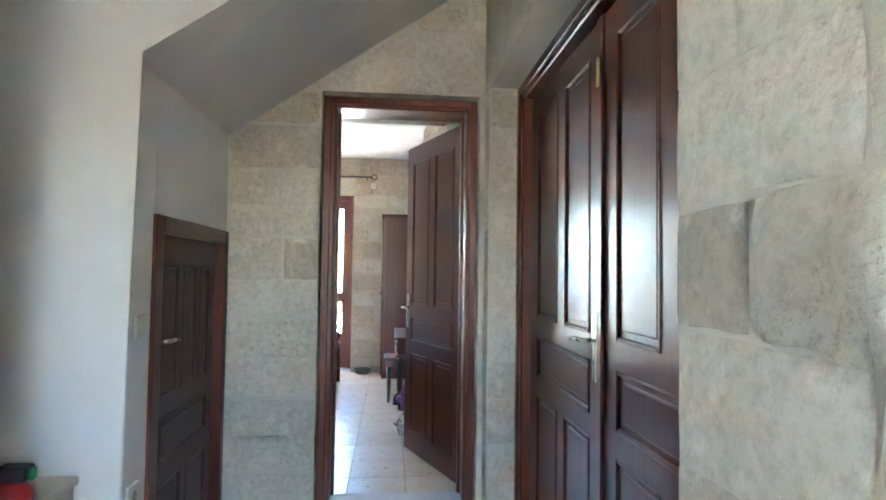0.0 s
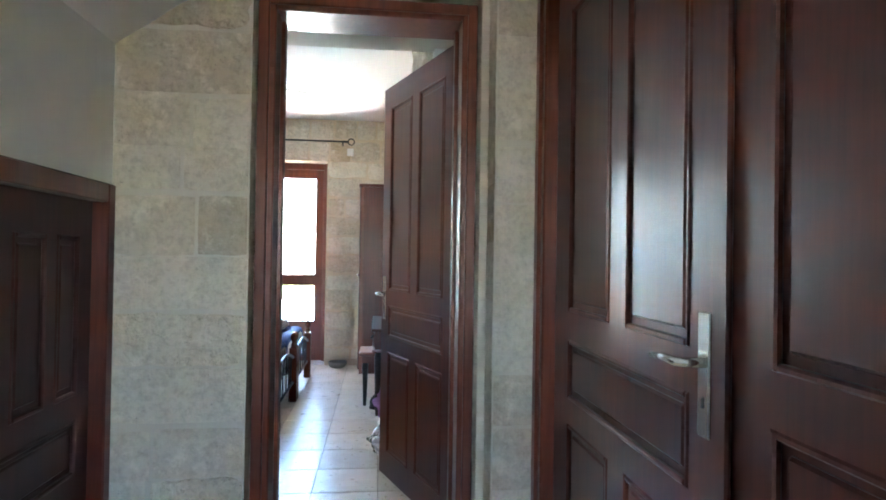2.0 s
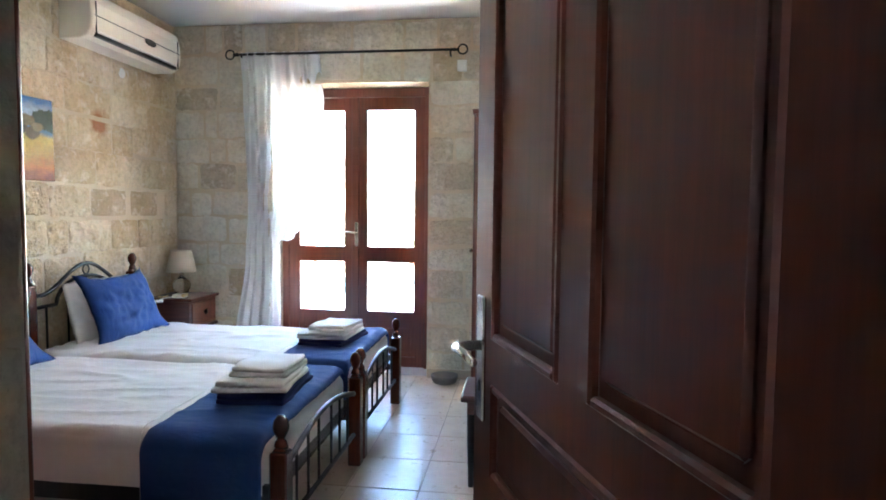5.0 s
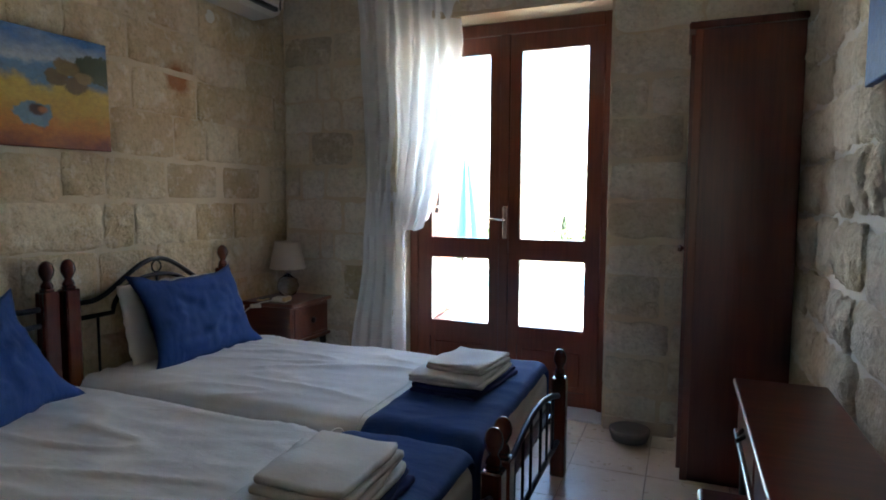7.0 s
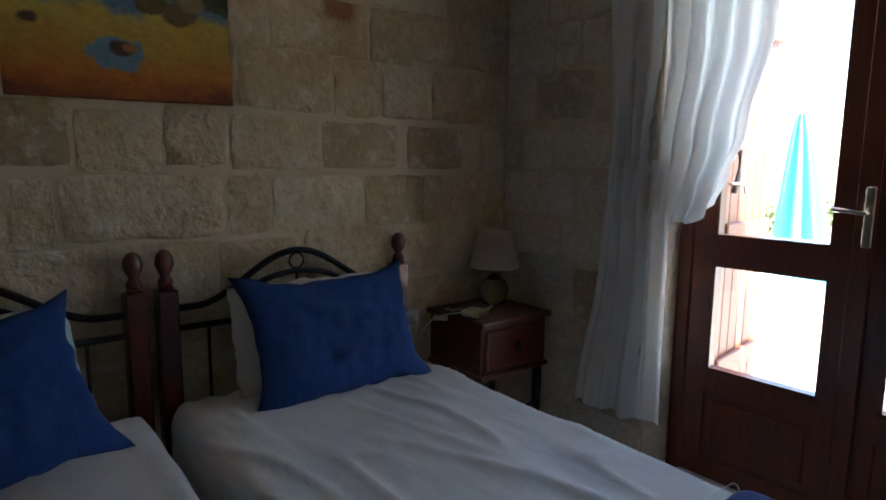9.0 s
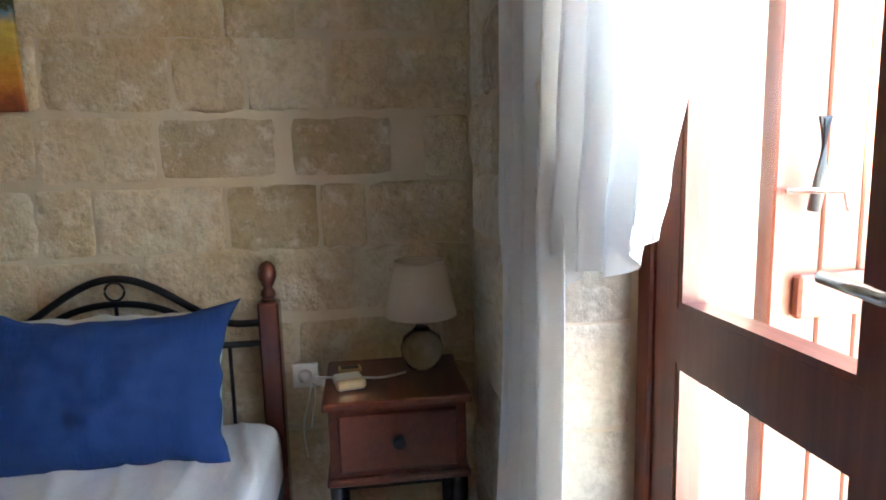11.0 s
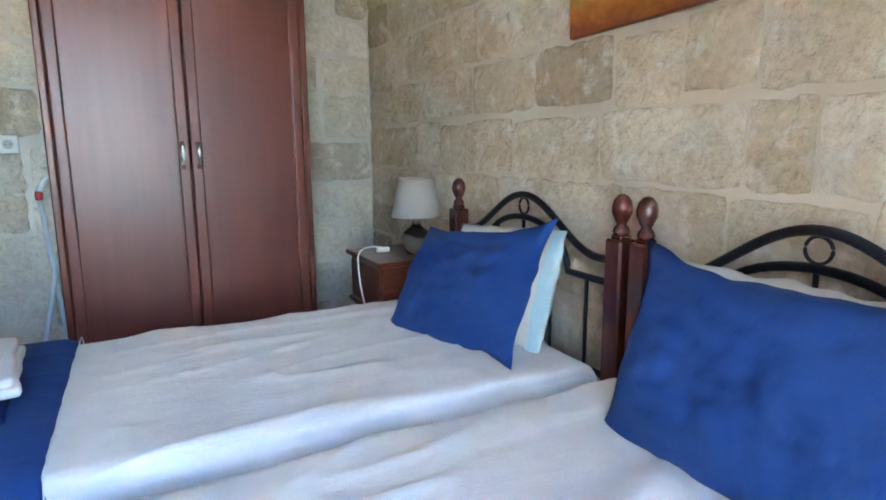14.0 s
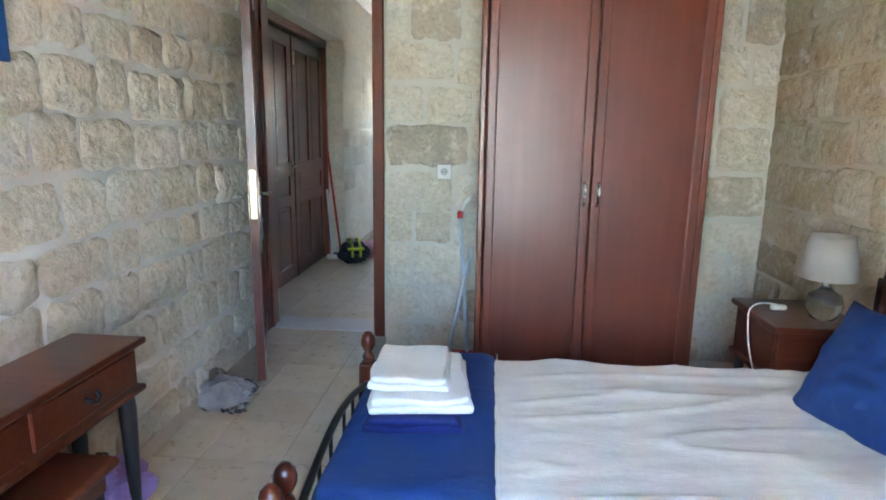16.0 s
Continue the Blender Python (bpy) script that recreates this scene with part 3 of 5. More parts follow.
def shutter(x, y, rz, label):
    s = thing("shutter", label, "shutter", (x, y, 0.02), rz)
    for i in range(6):
        part("board", boxes((0.004 + i * 0.098, 0, 0.0, 0.098 + i * 0.098, 0.028, 2.16), bevel=0.004), SHUTTER_WOOD, s)
    for z in (0.28, 0.88, 1.78):
        part("batten", boxes((0.03, -0.026, z, 0.57, -0.001, z + 0.09), bevel=0.006), SHUTTER_WOOD, s)
    part("edge_stile", boxes((-0.03, -0.012, 0, 0.002, 0.036, 2.16), bevel=0.004), FRAME_WOOD, s)
    part("bolt", tube([(0.045, -0.03, 1.1), (0.045, -0.045, 1.17), (0.045, -0.045, 1.28)], 0.012, 8), DARK_PLASTIC, s, "dark iron shutter bolt", True)
    part("catch", tube([(-0.02, -0.03, 1.14), (0.09, -0.055, 1.14), (0.10, -0.06, 1.10)], 0.007, 8), CHROME, s, "steel catch hook", True)
    return s


shutter(WIN_L + 0.015, YN + 0.47, 96, "open wooden board shutter sunlit on the terrace side")
shutter(WIN_R - 0.02, YN + 0.62, 14, "open wooden board shutter folded back on the wall")


# ---------- beds ----------
def bed(at_y, width, label):
    b = thing("bed", label, "bed", (0, at_y, 0), group="twin beds")
    hx, fx = -2.395, -0.545
    turned = [(0.022, 0.0), (0.036, 0.012), (0.030, 0.03), (0.019, 0.042), (0.026, 0.052), (0.041, 0.08), (0.043, 0.10), (0.036, 0.125), (0.02, 0.142), (0.004, 0.147)]
    for x, top in ((hx, 0.832), (fx, 0.44)):
        for y in (0.037, width - 0.037):
            bm = boxes((x - 0.031, y - 0.031, 0.0, x + 0.031, y + 0.031, top), bevel=0.006)
            merge(bm, boxes((x - 0.021, y - 0.021, top, x + 0.021, y + 0.021, top + 0.012), bevel=0.005))
            merge(bm, lathe([(r * 0.66, z * 0.78) for r, z in turned], 20, (x, y, top + 0.008)))
            p = part("post", bm, POST_WOOD, b, "turned mahogany post with a ball top")
            for poly in p.data.polygons:
                poly.use_smooth = len(poly.vertices) == 4 and poly.center.z > top + 0.013
    part("side_rail", boxes((hx + 0.036, 0.02, 0.22, fx - 0.036, 0.045, 0.32), bevel=0.004), BLACK_WOOD, b)
    part("side_rail", boxes((hx + 0.036, width - 0.045, 0.22, fx - 0.036, width - 0.02, 0.32), bevel=0.004), BLACK_WOOD, b)
    mid = width / 2
    arch = []
    for i in range(41):
        s = i / 40
        y = 0.07 + s * (width - 0.14)
        k = 0.5 + 0.5 * math.cos(min(1.0, abs(s - 0.5) / 0.43) * math.pi)
        arch.append((hx, y, 0.765 + 0.155 * k ** 0.9))
    part("arch_rail", tube(arch, 0.0115, 10), IRON, b, "curved black iron headboard tube", True)
    small = [(hx, mid + 0.24 * math.cos(a), 0.70 + 0.145 * math.sin(a)) for a in [math.pi * i / 24 for i in range(25)]]
    part("inner_arch", tube([(hx, 0.07, 0.70), *small[::-1], (hx, width - 0.07, 0.70)], 0.0105, 10), IRON, b, "", True)
    part("ring", tube([(hx, mid + 0.027 * math.cos(a), 0.882 + 0.027 * math.sin(a)) for a in [2 * math.pi * i / 24 for i in range(24)]], 0.004, 6, True), IRON, b, "thin iron ring", True)
    part("lower_rail", tube([(hx, 0.07, 0.42), (hx, width - 0.07, 0.42)], 0.0105, 10), IRON, b, "", True)
    for s in (0.17, 0.34, 0.5, 0.66, 0.83):
        y = width * s
        top = 0.70 + (0.145 * math.sqrt(max(0, 1 - ((y - mid) / 0.24) ** 2)) if abs(y - mid) < 0.24 else 0)
        part("baluster", tube([(hx, y, 0.42), (hx, y, top)], 0.006, 8), IRON, b, "", True)
    foot = [(fx, 0.07 + (width - 0.14) * i / 24, 0.365 + 0.075 * math.sin(math.pi * i / 24)) for i in range(25)]
    part("foot_rail", tube(foot, 0.0115, 10), IRON, b, "bowed black iron foot rail", True)
    part("foot_lower_rail", tube([(fx, 0.07, 0.16), (fx, width - 0.07, 0.16)], 0.010, 10), IRON, b, "", True)
    for s in (0.18, 0.30, 0.42, 0.58, 0.70, 0.82):
        u = (width * s - 0.07) / (width - 0.14)
        part("baluster", tube([(fx, width * s, 0.16), (fx, width * s, 0.365 + 0.075 * math.sin(math.pi * u))], 0.006, 8), IRON, b, "", True)
    for i in range(9):
        x = hx + 0.15 + i * 0.2
        part("slat", boxes((x, 0.045, 0.275, x + 0.08, width - 0.045, 0.29)), POST_WOOD, b)
    return b


BED_A, BED_B, BW = 5.575, 6.585, 0.97
bed(BED_A, 0.995, "single bed with black iron tubes and turned mahogany posts")
bed(BED_B, BW - 0.02, "single bed with turned posts beside the terrace door")


def side_path(y0, y1, ztop, zbot, r, n=8):
    """(y, z) points from one hem over the top to the other hem."""
    pts = [(y0, zbot + (ztop - r - zbot) * i / 4) for i in range(5)]
    pts += [(y0 + r - r * math.cos(a), ztop - r + r * math.sin(a)) for a in [math.pi / 2 * (i + 1) / n for i in range(n)]]
    m = 60
    pts += [(y0 + r + (y1 - y0 - 2 * r) * (i + 1) / m, ztop) for i in range(m)]
    pts += [(y1 - r + r * math.sin(a), ztop - r + r * math.cos(a)) for a in [math.pi / 2 * (i + 1) / n for i in range(n)]]
    pts += [(y1, ztop - r - (ztop - r - zbot) * (i + 1) / 4) for i in range(4)]
    return pts


def draped(x0, x1, y0, y1, ztop, zbot, r, amp, seed, nx=70, lift=0.0):
    path = side_path(y0, y1, ztop, zbot, r)
    bm = bmesh.new()
    rows = []
    for i in range(nx):
        x = x0 + (x1 - x0) * i / (nx - 1)
        end = min(x - x0, x1 - x) / 0.06
        sag = 0.0 if end >= 1 else 0.035 * (1 - math.sqrt(max(0.0, 1 - (1 - end) ** 2)))
        row = []
        for y, z in path:
            w = noise.noise(Vector((x * 3.0 + seed, y * 15.0, z * 4))) + 0.55 * noise.noise(Vector((x * 6 + y * 7 + seed, y * 26 - x * 9, z * 5)))
            ridge = (1 - abs(noise.noise(Vector((x * 1.4 + y * 1.2, y * 7 - x * 1.3, seed))))) ** 9
            on = 1.0 if z > ztop - 0.02 else 0.5
            calm = 1.0 if nx < 50 else min(1.0, max(0.15, (-1.06 - x) / 0.12))
            d = amp * (w * 0.40 + ridge * 1.3) * on * calm
            oy = -1 if y < y0 + r else (1 if y > y1 - r else 0)
            row.append(bm.verts.new((x, y + oy * (abs(d) * 0.8 + lift), z + (d if z > ztop - r else 0) - (sag if z > ztop - r * 1.5 else 0))))
        rows.append(row)
    for a, b in zip(rows, rows[1:]):
        for j in range(len(path) - 1):
            bm.faces.new((a[j], a[j + 1], b[j + 1], b[j]))
    return bm, rows


def mattress(y0, width, label, seed):
    bm, rows = draped(-2.345, -0.605, y0 + 0.02, y0 + width - 0.02, 0.480, 0.285, 0.055, 0.009, seed, 110)
    bm.faces.new(rows[0])
    bm.faces.new(rows[-1][::-1])
    ob = link_mesh("sheeted_mattress", bm, SHEET, smooth=True)
    return tagged(ob, label, "mattress", "bedding")


mattress(BED_A, BW, "mattress in a creased white sheet on the bed", 3.0)
mattress(BED_B, BW - 0.02, "mattress in a creased white sheet near the window", 11.0)


def runner(y0, width, x0, zb, label, seed):
    bm, rows = draped(x0, -0.60, y0 + 0.014, y0 + width - 0.014, 0.496, zb, 0.057, 0.004, seed, 36, 0.010)
    ob = thick(link_mesh("bed_runner", bm, BLUE, smooth=True), 0.003, 1.0)
    edge = [(x0 - 0.002, y, z + 0.002) for y, z in side_path(y0 + 0.004, y0 + width - 0.004, 0.498, zb, 0.06)]
    part("hem", tube(edge, 0.0016, 6), TOWEL, ob, "thin white stitched hem", True)
    return tagged(ob, label, "bed runner", "bedding")


runner(BED_A, BW, -1.035, 0.22, "royal blue cotton runner across the bed foot", 5.0)
runner(BED_B, BW - 0.02, -1.02, 0.24, "royal blue cotton runner at the window-side bed foot", 8.0)


def pillow(name, material, w, h, t, at, lean, yaw, roll, label, seed, ears=0.0, end_mat=None):
    def face(sign, lo=0.0, grow=0.0):
        def fn(u, v):
            a, b = 2 * (lo + (1 - lo) * u) - 1, 2 * v - 1
            pinch = 1 - 0.07 * (1 - b * b) * abs(a) ** 3
            pinch_v = 1 - 0.08 * (1 - a * a) * abs(b) ** 3
            fat = (max(0.0, 1 - abs(a) ** 2.4) * max(0.0, 1 - abs(b) ** 2.4)) ** 0.55
            n = 0.020 * noise.noise(Vector((a * 2.0 + seed, b * 2.0, sign)))
            # creases fan out from the four corners
            fan = math.atan2(1.02 - abs(b), 1.02 - abs(a))
            pull = (1 - abs(noise.noise(Vector((fan * 4.5 + seed, a * b * 1.5, sign * 3.0))))) ** 6
            crease = (0.018 * noise.noise(Vector((a * 6 + seed, b * 5, sign * 3.0))) + 0.020 * pull * max(abs(a), abs(b))) * fat
            hem = 0.012 * noise.noise(Vector((a * 4 + seed, b * 4, 8.0))) * max(abs(a), abs(b)) ** 6
            flop = ears * 1.1 * abs(a * b) ** 4 * math.sin(seed + 2 * a + b)
            return Vector((w / 2 * a * pinch_v + ears * a * abs(a * b) ** 5 + hem, sign * (t / 2 * fat + (n + crease) * fat + grow) + flop, h / 2 * b * pinch + ears * b * abs(a * b) ** 5 + hem))
        return fn
    bm = sheet(44, 32, face(1))
    merge(bm, sheet(44, 32, face(-1)))
    bmesh.ops.remove_doubles(bm, verts=bm.verts, dist=0.0006)
    ob = link_mesh(name, bm, material, smooth=True)
    if end_mat:
        # Aqua colour laid over one end of the pillow.
        bm = sheet(10, 32, face(1, 0.93, 0.0025))
        merge(bm, sheet(10, 32, face(-1, 0.93, 0.0025)))
        part("edge_band", bm, end_mat, ob, "pale aqua end band", True)
    ob.matrix_basis = pose(*at, 0, 0, 90 + yaw) @ pose(0, 0, 0, -lean, 0, 0) @ pose(0, 0, 0, 0, roll, 0)
    return tagged(ob, label, "pillow", "pillows")


pillow("white_pillow", PILLOW_WHITE, 0.58, 0.36, 0.11, (-2.290, 7.08, 0.648), 13, 0, 0, "plump ivory pillow leaning on the iron headboard", 1.0, 0.0, PILLOW_AQUA)
pillow("blue_pillow", BLUE, 0.58, 0.38, 0.13, (-2.170, 7.105, 0.655), 21, 2, 0, "royal blue pillow propped on a white one", 4.0, 0.048)
pillow("white_pillow", PILLOW_WHITE, 0.52, 0.37, 0.11, (-2.265, 6.11, 0.642), 20, 6, -4, "ivory pillow with aqua end band behind a blue one", 7.0, 0.0, PILLOW_AQUA)
pillow("blue_pillow", BLUE, 0.55, 0.39, 0.13, (-2.14, 6.10, 0.637), 32, 13, -6, "royal blue pillow slumped against a white one", 9.0, 0.042)


def folded(name, material, w, d, t, at, rz, layers, label, seed):
    """A folded towel: stacked rounded folds, joined along one side."""
    tw = thing(name, label, "towel", at, rz, "folded towels")
    for k in range(layers):
        z0, z1 = t * k / layers, t * (k + 1) / layers - 0.002
        bm = boxes((-w / 2 + 0.008 * (k % 2), -d / 2, z0, w / 2 - 0.006 * k, d / 2, z1))
        bmesh.ops.subdivide_edges(bm, edges=[e for e in bm.edges if e.calc_length() > 0.05], cuts=7, use_grid_fill=True)
        bmesh.ops.bevel(bm, geom=[e for e in bm.edges if e.is_boundary or len(e.link_faces) == 2 and e.calc_face_angle(0) > 1], offset=(z1 - z0) * 0.45, segments=3, affect="EDGES", profile=0.5)
        for v in bm.verts:
            n = Vector((v.co.x * 9 + seed, v.co.y * 9 + k, seed))
            v.co += Vector((0.016 * noise.noise(n), 0.018 * noise.noise(n + Vector((7, 0, 0))), 0.010 * noise.noise(n + Vector((0, 5, 0))) * (1 if v.co.z > z0 + 0.004 else 0)))
        part("fold", bm, material, tw, "", True)
    return tw


for (tx, ty, rz, seed, k, where_) in ((-0.79, 6.06, 4, 1.0, 0.92, "on the bed runner"), (-0.83, 7.09, -6, 5.0, 0.72, "on the window-side bed runner")):
    folded("blue_towel", BLUE_TOWEL, 0.27, 0.40, 0.045 * k, (tx, ty, 0.500), rz, 2, "folded navy blue towel " + where_, seed)
    folded("white_towel", TOWEL, 0.29, 0.36, 0.052 * k, (tx - 0.01, ty - 0.01, 0.501 + 0.045 * k), rz + 3, 2, "large folded white bath towel in a stack", seed + 2)
    folded("white_towel", TOWEL, 0.23, 0.27, 0.047 * k, (tx + 0.015, ty - 0.005, 0.502 + 0.097 * k), rz - 2, 2, "smaller folded white hand towel on top", seed + 4)


# ---------- bedside tables, lamps ----------
def nightstand(x0, y0, w, d, label):
    n = thing("nightstand", label, "nightstand", (x0, y0, 0), group="nightstands")
    part("top", boxes((0, 0, 0.595, d, w, 0.618), bevel=0.006, seg=2), FURN_WOOD, n)
    part("body", boxes((0.015, 0.015, 0.40, d - 0.025, w - 0.015, 0.594)), FURN_WOOD, n)
    part("ledge", boxes((0.005, 0.005, 0.378, d - 0.008, w - 0.005, 0.399), bevel=0.005), FURN_WOOD, n)
    dr = part("drawer", boxes((d - 0.026, 0.04, 0.415, d - 0.012, w - 0.04, 0.58), bevel=0.005), FURN_WOOD, n)
    part("knob", lathe([(0.004, 0), (0.008, 0.006), (0.019, 0.012), (0.017, 0.022), (0.004, 0.026)], 14), IRON, dr, "black iron knob", True).matrix_basis = pose(d - 0.013, w / 2, 0.50, 0, 90, 0)
    for lx in (0.03, d - 0.05):
        for ly in (0.03, w - 0.03):
            part("leg", lathe([(0.013, 0.0), (0.016, 0.05), (0.02, 0.2), (0.021, 0.378)], 12, (lx, ly, 0)), BLACK_WOOD, n, "black turned leg", True)
    part("stretcher", tube([(d - 0.05, 0.04, 0.2), (d - 0.05, w - 0.04, 0.2)], 0.009, 8), BLACK_WOOD, n, "", True)
    part("stretcher", tube([(0.03, 0.04, 0.2), (0.03, w - 0.04, 0.2)], 0.009, 8), BLACK_WOOD, n, "", True)
    return n


nightstand(-2.425, 7.665, 0.40, 0.36, "cherry-stained nightstand with drawer in the corner")
nightstand(-2.425, 5.12, 0.42, 0.36, "cherry-stained nightstand beside the wardrobe")


def table_lamp(x, y, label):
    l = thing("table_lamp", label, "lamp", (x, y, 0.618), group="bedside lamps")
    part("base", lathe([(0.035, 0.0), (0.045, 0.006), (0.062, 0.04), (0.066, 0.065), (0.055, 0.098), (0.028, 0.118), (0.018, 0.13)], 24), LAMP_GLASS, l, "smoky glass globe base", True)
    part("socket", lathe([(0.02, 0.128), (0.02, 0.15), (0.014, 0.155), (0.014, 0.19)], 14), CHROME, l, "", True)
    sh = part("shade", lathe([(0.108, 0.166), (0.075, 0.33)], 40, caps=False), SHADE, l, "cream linen drum shade", True)
    thick(sh, 0.002)
    part("shade_ring", tube([(0.075 * math.cos(a), 0.075 * math.sin(a), 0.329) for a in [2 * math.pi * i / 32 for i in range(32)]], 0.003, 6, True), SHADE, l, "", True)
    part("bulb", lathe([(0.01, 0.19), (0.026, 0.22), (0.03, 0.24), (0.02, 0.262), (0.003, 0.27)], 14), WHITE_PLASTIC, l, "unlit bulb", True)
    return l


table_lamp(-2.31, 7.955, "table lamp with cream shade and glass base")
table_lamp(-2.30, 5.40, "table lamp with cream shade beside the bed")


def cable(pts, label, r=0.0035):
    cu = bpy.data.curves.new("cable", "CURVE")
    cu.dimensions, cu.bevel_depth, cu.bevel_resolution = "3D", r, 2
    sp = cu.splines.new("NURBS")
    sp.points.add(len(pts) - 1)
    for q, p in zip(sp.points, pts):
        q.co = (*p, 1)
    sp.use_endpoint_u, sp.order_u = True, 3
    cu.materials.append(WHITE_PLASTIC)
    return tagged(new("lamp_cable", cu), label, "cable", "lamp cables")


cable([(-2.26, 7.90, 0.624), (-2.22, 7.84, 0.624), (-2.24, 7.76, 0.624), (-2.26, 7.66, 0.624), (-2.33, 7.63, 0.60), (-2.40, 7.62, 0.52), (-2.43, 7.60, 0.40)], "white lamp cable trailing to the wall socket")
cable([(-2.425, 7.61, 0.56), (-2.40, 7.60, 0.50), (-2.42, 7.57, 0.40), (-2.43, 7.585, 0.30)], "white lamp cable hanging by the socket", 0.003)
cable([(-2.18, 5.30, 0.64), (-2.12, 5.31, 0.655), (-2.055, 5.32, 0.635), (-2.05, 5.34, 0.56), (-2.04, 5.40, 0.47), (-2.03, 5.48, 0.42)], "white lamp cable over the nightstand edge")
sw = thing("cable_switch", "white in-line lamp switch on the nightstand", "switch", (-2.18, 5.30, 0.62))
part("body", boxes((-0.03, -0.012, 0.0, 0.03, 0.012, 0.022), bevel=0.006, seg=2), WHITE_PLASTIC, sw)
sw2 = thing("cable_switch", "white in-line lamp switch beside the table", "switch", (-2.30, 7.645, 0.60), 40)
part("body", boxes((-0.03, -0.011, -0.01, 0.03, 0.011, 0.012), bevel=0.006, seg=2), WHITE_PLASTIC, sw2)


def socket(name, label, at, rot, two=True):
    s = thing(name, label, "socket", at)
    s.matrix_basis = pose(*at) @ rot
    part("plate", boxes((-0.04, -0.04, 0, 0.04, 0.04, 0.012), bevel=0.005, seg=2), CREAM_PLASTIC if name == "light_switch" else WHITE_PLASTIC, s)
    if two:
        # Disc sits proud of the plate; the recess's shade is in its colour.
        part("well", lathe([(0.021, 0.0125), (0.021, 0.0135)], 18), mat("socket_shadow", (0.5, 0.49, 0.46), 0.5), s)
        for dx in (-0.009, 0.009):
            part("pin_hole", lathe([(0.003, 0.0136), (0.003, 0.0142)], 8, (dx, 0, 0)), DARK_PLASTIC, s)
    else:
        part("rocker", boxes((-0.024, -0.024, 0.012, 0.024, 0.024, 0.017), bevel=0.003), CREAM_PLASTIC, s)
    return s


FACE_E = Matrix.Rotation(radians(90), 4, "Y")
FACE_N = Matrix.Rotation(radians(-90), 4, "X")
FACE_S = Matrix.Rotation(radians(90), 4, "X")
plugged = socket("wall_socket", "white wall socket with a lamp plug by the nightstand", (XW + 0.022, 7.59, 0.575), FACE_E)
part("plug", lathe([(0.019, 0.0145), (0.019, 0.03), (0.013, 0.042), (0.006, 0.05)], 16), WHITE_PLASTIC, plugged, "white lamp plug", True)
socket("wall_socket", "white wall socket on the stone beside the wardrobe", (-0.735, YS + 0.02, 1.10), FACE_N)
socket("light_switch", "ivory light switch beside the low door", (-0.804, 2.755, 1.04), FACE_E, False)
socket("wall_socket", "white wall socket low on the plaster", (-0.804, 2.735, 0.48), FACE_E)
sn = thing("sensor_box", "small white plastic box above the terrace door", "sensor", (-0.195, YN - 0.002, 2.33))
part("case", boxes((-0.035, -0.03, -0.04, 0.035, 0.0, 0.04), bevel=0.005), WHITE_PLASTIC, sn)
soap = thing("soap_packet", "small paper soap packet on the nightstand", "packet", (-2.19, 7.735, 0.619), 12)
part("wrapper", boxes((-0.045, -0.04, 0, 0.045, 0.04, 0.028), bevel=0.01, seg=2), CREAM_PLASTIC, soap)
part("gold_band", boxes((0.018, -0.041, 0.004, 0.0465, 0.041, 0.0295), bevel=0.006), BRASS, soap, "gold band")
ash = thing("matchbox", "small yellow and black box on the nightstand", "box", (-2.32, 7.735, 0.619), 5)
part("case", boxes((-0.022, -0.034, 0, 0.022, 0.034, 0.01), bevel=0.002), BRASS, ash)
part("picture", boxes((-0.015, -0.026, 0.0102, 0.015, 0.026, 0.0112)), DARK_PLASTIC, ash)

# ---------- painting, air conditioner, curtain ----------
P1 = painting_mat("seaside_painting", 1.40, 1.855, [(0.0, (0.20, 0.045, 0.012)), (0.16, (0.52, 0.17, 0.02)), (0.32, (0.50, 0.30, 0.045)), (0.52, (0.55, 0.40, 0.07)), (0.60, (0.10, 0.20, 0.30)), (0.70, (0.10, 0.24, 0.42)), (0.76, (0.42, 0.50, 0.55)), (1.0, (0.035, 0.16, 0.42))],
    [((6.80, 1.74), 0.085, (0.03, 0.05, 0.02)), ((6.63, 1.685), 0.042, (0.11, 0.075, 0.025)), ((6.71, 1.665), 0.045, (0.13, 0.085, 0.03)), ((6.67, 1.73), 0.045, (0.20, 0.14, 0.05)), ((6.75, 1.70), 0.03, (0.26, 0.19, 0.08)),
     ((6.535, 1.53), 0.062, (0.16, 0.28, 0.36)), ((6.545, 1.545), 0.026, (0.07, 0.025, 0.018)), ((6.566, 1.548), 0.012, (0.42, 0.16, 0.05)), ((6.325, 1.60), 0.016, (0.07, 0.04, 0.02))])
P2 = painting_mat("blue_sea_painting", 1.48, 1.95, [(0.0, (0.02, 0.08, 0.25)), (0.4, (0.015, 0.12, 0.42)), (0.6, (0.05, 0.22, 0.5)), (1.0, (0.25, 0.40, 0.58))], [((6.5, 1.6), 0.05, (0.30, 0.28, 0.2))])
pc = thing("painting", "unframed oil painting of a bay on the stone", "painting", group="paintings")
part("canvas", boxes((XW + 0.022, 6.25, 1.40, XW + 0.044, 6.855, 1.855), bevel=0.003), P1, pc)
part("stretcher", boxes((XW + 0.010, 6.27, 1.42, XW + 0.0215, 6.835, 1.835)), POST_WOOD, pc)
pc.matrix_basis = Matrix.Translation((0, 6.55, 1.85)) @ Matrix.Rotation(radians(1.2), 4, "X") @ Matrix.Translation((0, -6.55, -1.85))
pe = thing("painting", "unframed blue seascape on the white-jointed wall", "painting", group="paintings")
part("canvas", boxes((XE - 0.05, 6.14, 1.48, XE - 0.03, 6.74, 1.95), bevel=0.003), P2, pe)
